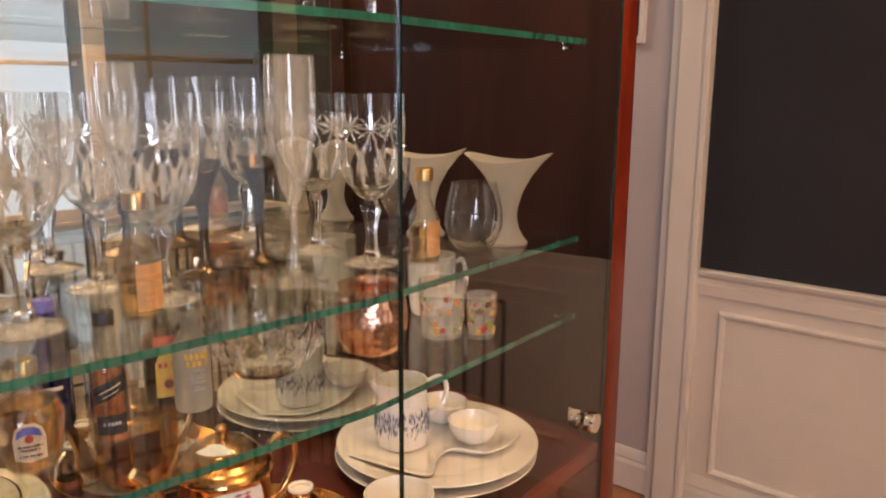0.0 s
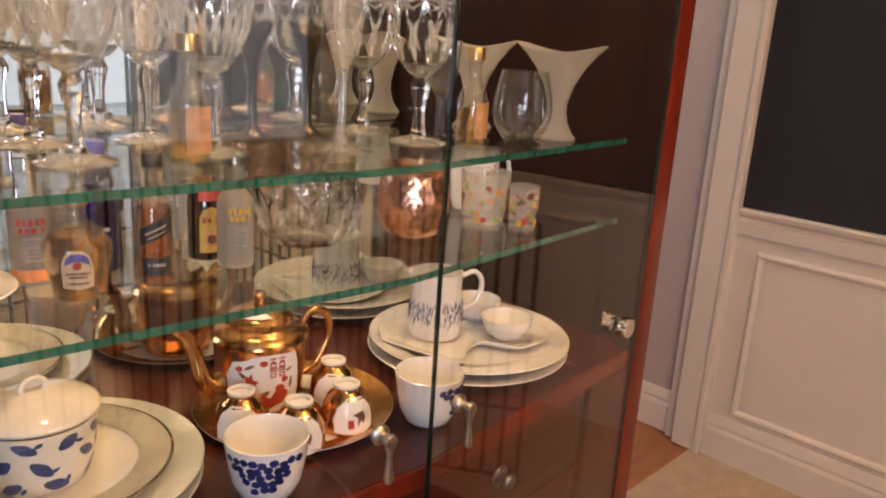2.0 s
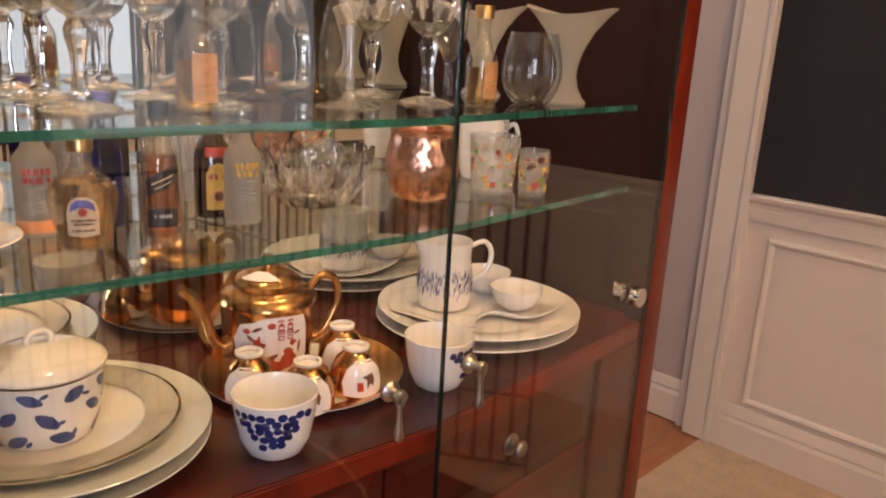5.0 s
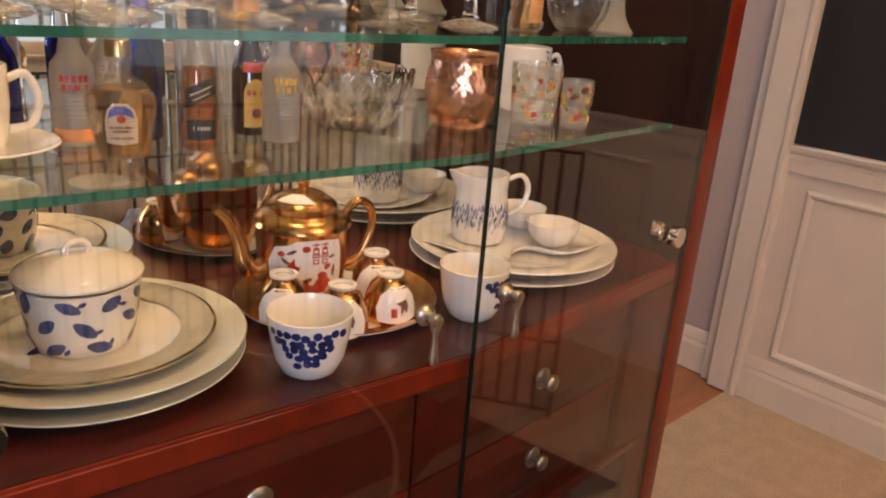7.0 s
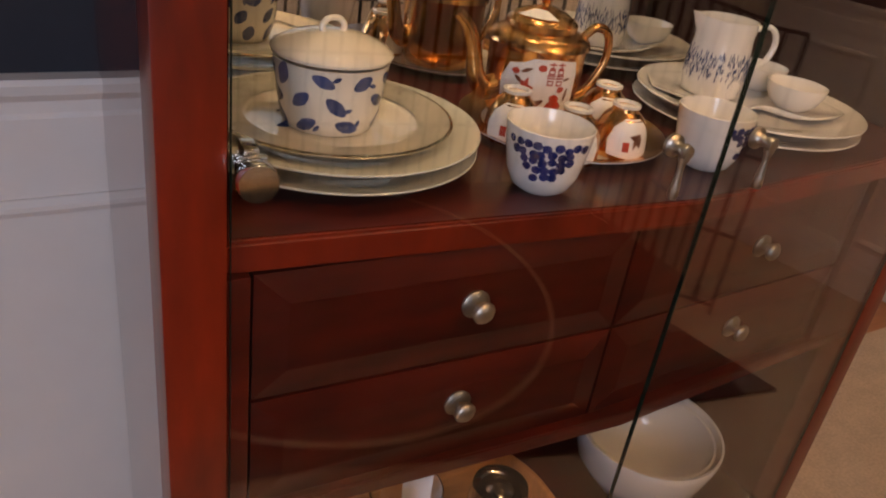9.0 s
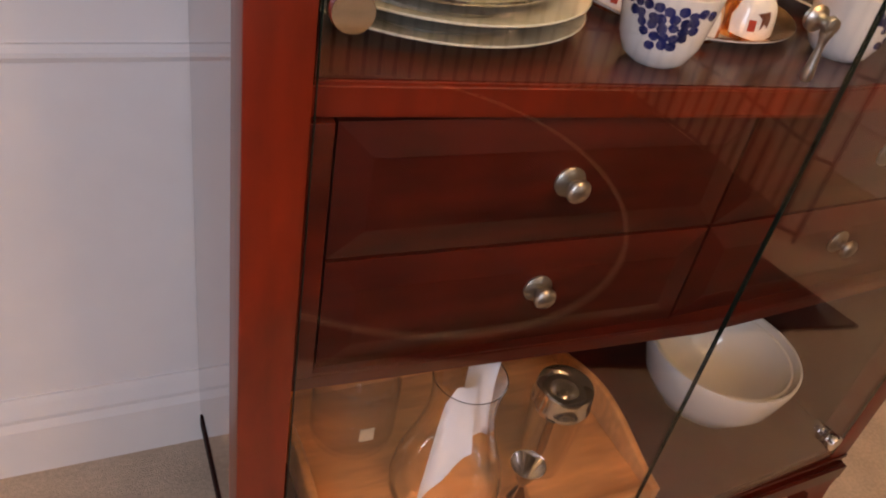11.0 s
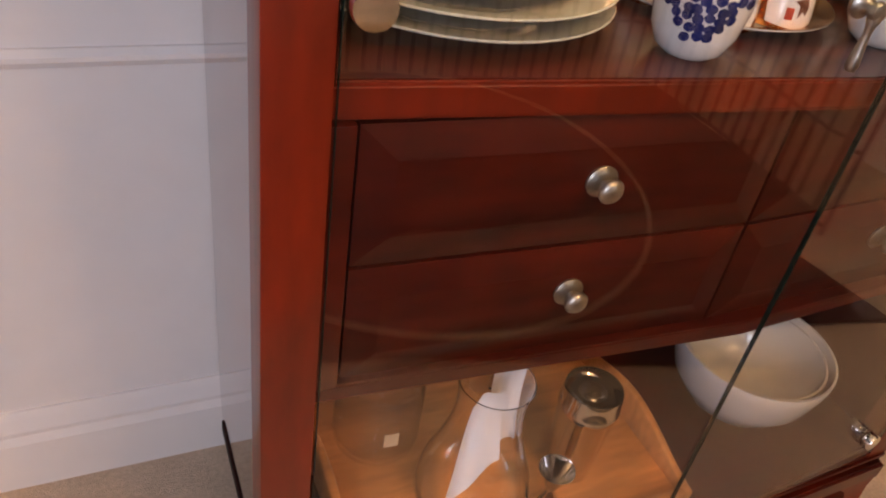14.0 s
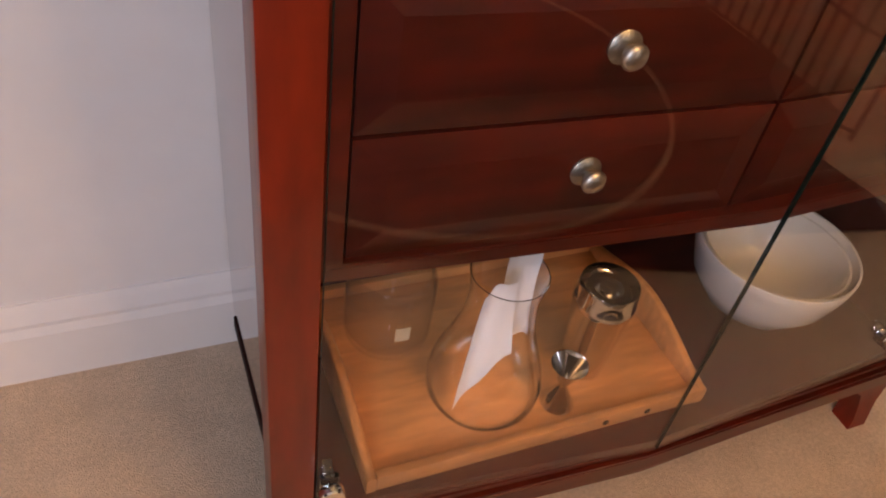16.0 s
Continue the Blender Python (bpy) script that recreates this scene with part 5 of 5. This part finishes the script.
def gilt_cup(place, face):
    """A small cup standing upside down."""
    g = thing("gilt_teacup", "small gold and white teacup turned upside down", "teacup", place, "gilt teacups")
    p = [(0.0300, 0.0), (0.0305, 0.001), (0.0300, 0.012), (0.0275, 0.028), (0.0220, 0.040), (0.0160, 0.045), (0.0148, 0.047), (0.0152, 0.053)]
    part("cup_body", lathe([(0.0285, 0.0)] + p + [(0.0125, 0.0535), (0.0115, 0.049), (0, 0.0485)], 40), GOLD, g, "gold lustre cup", angle=50)
    part("foot_ring", lathe([(0.0120, 0.0537), (0.0156, 0.0532), (0.0156, 0.0502), (0.0153, 0.0502)], 40), PORCELAIN, g)
    part("foot_well", lathe([(0, 0.0490), (0.0116, 0.0492), (0.0122, 0.0537)], 40), PORCELAIN, g)
    for k, fa_ in enumerate((face, face + 180)):
        bm = bmesh.new()
        decal(bm, p, radians(fa_), 0.022, [(-0.026, -0.017), (0.0, -0.020), (0.025, -0.017), (0.028, -0.004), (0.022, 0.010), (0.010, 0.020), (-0.008, 0.020), (-0.021, 0.011), (-0.028, -0.002)], 0.0007)
        part("white_panel", bm, PORCELAIN, g)
        bm = bmesh.new()
        decal(bm, p, radians(fa_), 0.014, [(-0.010, -0.004), (-0.003, -0.004), (-0.003, 0.006), (-0.010, 0.006)], 0.0013)
        part("red_seal", bm, RED, g, smooth=False)
        bm = bmesh.new()
        decal(bm, p, radians(fa_), 0.020, [(0.002, -0.008), (0.006, -0.002), (0.010, -0.006), (0.012, 0.002), (0.009, 0.009), (-0.004, 0.006), (0.002, 0.002)], 0.0013)
        part("painted_beast", bm, BROWNPAINT, g)
    part("handle", tube([(0.0285, 0.006, 0.012), (0.040, 0.010, 0.010), (0.044, 0.012, 0.022), (0.036, 0.010, 0.032), (0.0235, 0.006, 0.034)], 0.0022, 8), GOLD, g)
    return g


cup = gilt_cup(at(0.391, 0.150, DECK + 0.0062), -130)
cup.scale = (1.02, 1.02, 1.06)
for x, y, a in ((0.428, 0.088, 10), (0.498, 0.090, 25), (0.527, 0.154, 5)):
    copy_thing(cup, at(x, y, DECK + 0.0062, a))

# --- jug, wavy dish and small bowls on the white plates ---
TOPZ = DECK + 0.0235
g = thing("wavy_dish", "white porcelain dish with a wavy two-lobed edge", "dish", at(PRX, PRY, TOPZ))
edge = spline([(-0.130, 0.050, 0), (-0.118, -0.020, 0), (-0.094, -0.074, 0), (-0.056, -0.052, 0), (-0.012, -0.048, 0), (0.014, -0.092, 0), (0.056, -0.100, 0), (0.098, -0.080, 0), (0.106, -0.012, 0), (0.072, 0.060, 0), (0.000, 0.100, 0), (-0.082, 0.104, 0), (-0.130, 0.050, 0)], 6)[:-1]
bm = bmesh.new()
rings = []
for k, h in ((0.30, 0.0015), (0.60, 0.002), (0.82, 0.0045), (0.94, 0.0085), (1.0, 0.0115), (1.01, 0.0130), (0.985, 0.0135), (0.90, 0.0100), (0.72, 0.0058), (0.30, 0.0050)):
    rings.append([bm.verts.new((q.x * k, q.y * k, h + (0.005 * max(0, k - 0.7) * math.sin(9 * i_ / len(edge) * math.pi)))) for i_, q in enumerate(edge)])
for a, b in zip(rings, rings[1:]):
    for k in range(len(edge)):
        bm.faces.new((a[k], a[(k + 1) % len(edge)], b[(k + 1) % len(edge)], b[k]))
bm.faces.new(rings[0])
bm.faces.new(rings[-1])
part("dish_body", bm, PORCELAIN, g, angle=60)

g = thing("cream_jug", "white porcelain jug with a band of blue strokes", "jug", at(0.752, 0.196, TOPZ + 0.0065))
g.scale = (1.0, 1.0, 0.85)
p = [(0.036, 0.0), (0.038, 0.002), (0.041, 0.020), (0.0415, 0.048), (0.0385, 0.080), (0.0375, 0.094), (0.0385, 0.104), (0.0385, 0.118)]
bm = lathe([(0, 0)] + p + [(0.0365, 0.118), (0.0355, 0.09), (0.039, 0.02), (0, 0.006)], 48)
for q in bm.verts:
    a = math.atan2(q.co.y, q.co.x)
    d = (a - radians(160) + math.pi) % (2 * math.pi) - math.pi
    if q.co.z > 0.085:
        k = (q.co.z - 0.085) / 0.033 * math.exp(-(d / 0.42) ** 2)
        q.co.x += 0.016 * k * math.cos(radians(160))
        q.co.y += 0.016 * k * math.sin(radians(160))
        q.co.z += 0.006 * k
part("jug_body", bm, PORCELAIN, g)
part("handle", tube([(0.035, -0.012, 0.102), (0.060, -0.021, 0.110), (0.072, -0.026, 0.088), (0.064, -0.024, 0.056), (0.039, -0.013, 0.038)], 0.0042), PORCELAIN, g)
bm = bmesh.new()
rn = random.Random(21)
for i in range(620):
    a = rn.uniform(0, 2 * math.pi)
    z = 0.050 + rn.uniform(-0.017, 0.017) + rn.gauss(0, 0.004)
    decal(bm, p, a, max(0.014, min(0.078, z)), [(-0.0004, -0.0036), (0.0004, -0.0036), (0.0004, 0.0036), (-0.0004, 0.0036)], 0.0004)
tagged(part("stroke_motif", bm, SLATE, g, "painted blue upright strokes", smooth=False), kind="stuff")


def small_bowl(place, r=0.046):
    g = thing("dip_bowl", "small white porcelain dip bowl", "bowl", place, "dip bowls")
    part("bowl_body", lathe([(0, 0), (0.020, 0), (0.022, 0.001), (0.036, 0.012), (0.044, 0.028), (r, 0.040), (r - 0.002, 0.0405), (0.041, 0.028), (0.033, 0.014), (0, 0.004)], 40), PORCELAIN, g)
    return g


sb = small_bowl(at(0.828, 0.118, TOPZ + 0.0065))
sb.scale = (0.86, 0.86, 0.86)
copy_thing(sb, at(0.852, 0.202, TOPZ + 0.0065))

# --- bottom compartment ---
TZ = FLOOR
tr = thing("wooden_tray", "pale wooden serving tray with raised curved ends", "tray", at(0, 0, TZ))
TX0, TX1, TY0, TY1 = 0.100, 0.622, 0.020, 0.335
part("tray_base", box(TX0, TX1, TY0, TY1, 0.0, 0.012, 0.002), TRAYWOOD, tr)
part("tray_lip", box(TX0 + 0.014, TX1 - 0.014, TY0 - 0.012, TY0, 0.0, 0.030, 0.003), TRAYWOOD, tr)
part("tray_lip", box(TX0 + 0.014, TX1 - 0.014, TY1, TY1 + 0.012, 0.0, 0.030, 0.003), TRAYWOOD, tr)
for x, dx in ((TX0, 0.013), (TX1 - 0.013, 0.013)):
    bm = bmesh.new()
    n = 22
    lo, hi = [], []
    ring = []
    for i in range(n + 1):
        t = i / n
        yy = TY0 - 0.012 + (TY1 - TY0 + 0.024) * t
        zz = 0.030 + 0.040 * math.sin(math.pi * t) ** 1.6
        ring.append([bm.verts.new((x + a, yy, z)) for a, z in ((0, 0.0), (dx, 0.0), (dx, zz - 0.003), (dx * 0.75, zz), (dx * 0.25, zz), (0, zz - 0.003))])
    for a, b in zip(ring, ring[1:]):
        for k in range(6):
            bm.faces.new((a[k], a[(k + 1) % 6], b[(k + 1) % 6], b[k]))
    bm.faces.new(ring[0])
    bm.faces.new(ring[-1])
    part("tray_end", bm, TRAYWOOD, tr, angle=50)
bm = bmesh.new()
for x in (0.45, 0.52):
    merge(bm, lathe([(0, 0), (0.005, 0), (0.005, 0.001), (0, 0.001)], 16), Matrix.Translation((x, TY0 - 0.0125, 0.015)) @ Matrix.Rotation(radians(90), 4, 'X'))
part("plug", bm, DARKWOOD, tr)
TB = TZ + 0.012

g = thing("carafe", "clear glass carafe with folded white paper inside", "carafe", at(0.298, 0.108, TB))
out = [(0, 0.0), (0.058, 0.0), (0.070, 0.004), (0.080, 0.022), (0.081, 0.044), (0.074, 0.075), (0.060, 0.115), (0.050, 0.150), (0.0455, 0.185), (0.046, 0.215), (0.050, 0.240)]
part("carafe_body", lathe(out + [(0.0485, 0.240), (0.0445, 0.215), (0.044, 0.185), (0.0485, 0.150), (0.0585, 0.115), (0.0725, 0.075), (0.0795, 0.044), (0.0785, 0.022), (0.068, 0.006), (0.045, 0.009), (0.024, 0.019), (0, 0.024)], 52), CRYSTAL, g, shadow=False)


def sheet(pts, name, parent):
    """A slightly bent sheet of paper through four corners."""
    bm = bmesh.new()
    a, b, c, d = [Vector(q) for q in pts]
    rows = []
    for i in range(9):
        t = i / 8
        r = []
        for j in range(9):
            s_ = j / 8
            q = (a * (1 - s_) + b * s_) * (1 - t) + (d * (1 - s_) + c * s_) * t
            q = q + Vector((0.0, 0.006, 0.002)) * math.sin(math.pi * s_) + Vector((0, 0.003, 0)) * math.sin(math.pi * t)
            q = q + Vector((0.0015, 0.004, 0.001)) * math.sin(9 * s_ + 4 * t) * math.sin(5 * t + 2)
            r.append(bm.verts.new(q))
        rows.append(r)
    for r0, r1 in zip(rows, rows[1:]):
        for j in range(8):
            bm.faces.new((r0[j], r0[j + 1], r1[j + 1], r1[j]))
    ret = bmesh.ops.extrude_face_region(bm, geom=bm.faces[:])
    bmesh.ops.translate(bm, vec=(0, 0.0006, 0), verts=[q for q in ret["geom"] if isinstance(q, bmesh.types.BMVert)])
    return part(name, bm, PAPER, parent, angle=70)


pp = thing("folded_paper", "folded sheets of white paper standing in a carafe", "paper", at(0.298, 0.108, TB))
sheet([(-0.056, -0.030, 0.018), (0.010, -0.034, 0.120), (-0.002, -0.024, 0.245), (-0.040, -0.020, 0.225)], "sheet", pp)
sheet([(0.010, 0.008, 0.105), (0.060, 0.008, 0.095), (0.045, 0.006, 0.268), (-0.004, 0.004, 0.262)], "sheet", pp)

g = thing("glass_jar", "clear glass jar with a small square sticker", "jar", at(0.206, 0.252, TB))
out = [(0, 0.0), (0.056, 0.0), (0.062, 0.004), (0.065, 0.02), (0.065, 0.115), (0.056, 0.130)]
part("jar_body", lathe(out + [(0.054, 0.130), (0.063, 0.115), (0.063, 0.02), (0.056, 0.008), (0, 0.012)], 48), CLEAR, g, shadow=False)
bm = bmesh.new()
decal(bm, [(0.065, 0.02), (0.065, 0.115)], radians(-92), 0.062, rect(0.022, 0.026), 0.0006)
part("sticker", bm, LABELS["cream"], g, "small square paper sticker")
g = thing("wine_glass", "clear wine glass at the back of the tray", "glass", at(0.42, 0.285, TB))
out = [(0, 0.0), (0.032, 0.0), (0.032, 0.002), (0.006, 0.006), (0.004, 0.07), (0.02, 0.085), (0.033, 0.11), (0.032, 0.16)]
part("glass_body", lathe(out + [(r - 0.0012, z) for r, z in reversed(out[5:])] + [(0, 0.084)], 36), CRYSTAL, g, shadow=False)

g = thing("cocktail_shaker", "polished steel cocktail shaker without its lid", "shaker", at(0.466, 0.113, TB))
part("shaker_body", lathe([(0, 0), (0.030, 0), (0.033, 0.003), (0.043, 0.135), (0.0445, 0.138), (0.0445, 0.147), (0.043, 0.150), (0.0425, 0.168), (0.041, 0.174), (0.036, 0.172), (0.030, 0.166), (0.021, 0.165), (0.019, 0.160), (0.0188, 0.140), (0, 0.139)], 56), CHROME, g, "mirror-polished steel body", angle=30)
part("strainer_cup", lathe([(0, 0.1395), (0.010, 0.1395), (0.0115, 0.142), (0.0115, 0.158), (0.009, 0.160), (0.008, 0.145), (0, 0.144)], 32), STEEL, g)

g = thing("jigger", "polished steel double jigger standing on its small end", "jigger", at(0.400, 0.062, TB))
part("jigger_body", lathe([(0, 0.028), (0.004, 0.034), (0.0235, 0.0), (0.025, 0.0), (0.0060, 0.038), (0.0062, 0.040), (0.0255, 0.082), (0.0262, 0.083), (0.0245, 0.083), (0.005, 0.045), (0, 0.043)], 44), CHROME, g, angle=40)


def mixing_bowl(place, r, h, label):
    g = thing("mixing_bowl", label, "bowl", place, "nested bowls")
    p = [(0, 0), (0.42 * r, 0), (0.46 * r, 0.004), (0.70 * r, 0.18 * h), (0.90 * r, 0.5 * h), (0.985 * r, 0.85 * h), (r, h - 0.004), (r - 0.001, h)]
    part("bowl_body", lathe(p + [(r - 0.005, h), (0.96 * r - 0.003, 0.82 * h), (0.87 * r - 0.002, 0.5 * h), (0.66 * r, 0.2 * h), (0.4 * r, 0.07 * h), (0, 0.06 * h)], 64), PORCELAIN, g, angle=50)
    return g


mixing_bowl(at(0.836, 0.168, TZ), 0.132, 0.132, "large white porcelain mixing bowl")
mixing_bowl(at(0.839, 0.170, TZ + 0.012), 0.120, 0.109, "white porcelain bowl nested in a larger one")

# --- the room behind, seen in glass and mirror ---
pen = thing("pet_pen", "folding black wire pet pen standing on the carpet", "pet pen")


def wire_panel(p0, p1, h):
    """One panel of the folding wire pen."""
    a, b = Vector((*p0, 0)), Vector((*p1, 0))
    fr = bmesh.new()
    for z in (0.03, 0.26, 0.50, h):
        tube([a + Vector((0, 0, z)), b + Vector((0, 0, z))], 0.0058, 6, fr, smoothed=False)
    for q in (a, b):
        tube([q + Vector((0, 0, 0.0)), q + Vector((0, 0, h))], 0.0058, 6, fr, smoothed=False)
    panel = part("panel", fr, BLACKWIRE, pen)
    n = max(2, int((b - a).length / 0.052))
    for i in range(1, n):
        q = a.lerp(b, i / n)
        part("wire", tube([q + Vector((0, 0, 0.03)), q + Vector((0, 0, h))], 0.0070, 5, smoothed=False), BLACKWIRE, panel)


PEN_H = 0.84
corners = [(1.79, -0.60), (1.55, -1.10), (1.53, -1.50), (1.45, -1.83), (0.87, -1.86), (0.29, -1.86), (-0.29, -1.86), (-0.87, -1.86)]
for p0, p1 in zip(corners, corners[1:]):
    wire_panel(p0, p1, PEN_H)

g = thing("pen_mat", "large flat black mat lying under the pet pen", "mat", at(0, 0, 0))
part("mat_body", prism([(-0.7, -0.62), (0.3, -0.60), (1.0, -0.50), (1.625, -0.28), (1.60, -1.2), (1.46, -1.9), (-0.7, -1.9)], 0.0, 0.012), CUSHION, g, smooth=False)
g = thing("pet_bed", "round dark pet bed with pale stitched piping", "pet bed", at(0.44, -1.22, 0.012))
part("bed_body", lathe([(0, 0), (0.60, 0), (0.625, 0.02), (0.60, 0.045), (0.5, 0.03), (0, 0.025)], 64), CUSHION, g)
ring = [(0.62 * math.cos(2 * math.pi * i / 72), 0.62 * math.sin(2 * math.pi * i / 72), 0.038) for i in range(73)]
part("piping", tube(ring, 0.007, 6, smoothed=False), LABELS["cream"], g, "pale piping round the edge")

# chandelier over the table space, out of view
ch = thing("chandelier", "brass chandelier with four small lit bulbs", "chandelier", at(0.7, -1.45, 0))
part("rod", tube([(0, 0, 2.5), (0, 0, 2.1)], 0.008, 8, smoothed=False), GOLDCAP, ch)
for ax, ay in ((0.25, 0), (-0.25, 0), (0, 0.25), (0, -0.25)):
    part("arm", tube([(0, 0, 2.12), (ax * 0.5, ay * 0.5, 2.04), (ax, ay, 2.12), (ax, ay, 2.15)], 0.006, 8), GOLDCAP, ch)
    part("candle_cup", lathe([(0, 2.15), (0.02, 2.15), (0.022, 2.165), (0.012, 2.17), (0.012, 2.22), (0, 2.222)], 20), CREAM, ch, at=Matrix.Translation((ax, ay, 0)))

# dark window on the hall's side wall
g = thing("hall_window", "dark glazed window with a white frame in the hall", "window", at(2.40, 0.70, 0), kind="structure")
part("window_glass", box(-0.006, 0.0, 0.0, 0.75, 1.61, 2.25), NAVY, g, smooth=False)
for y0, y1, z0, z1 in ((-0.02, 0.0, 1.585, 2.275), (0.75, 0.77, 1.585, 2.275), (0.0, 0.75, 1.585, 1.61), (0.0, 0.75, 2.25, 2.275)):
    part("window_frame", box(-0.02, 0.0, y0, y1, z0, z1, 0.003), TRIM, g)
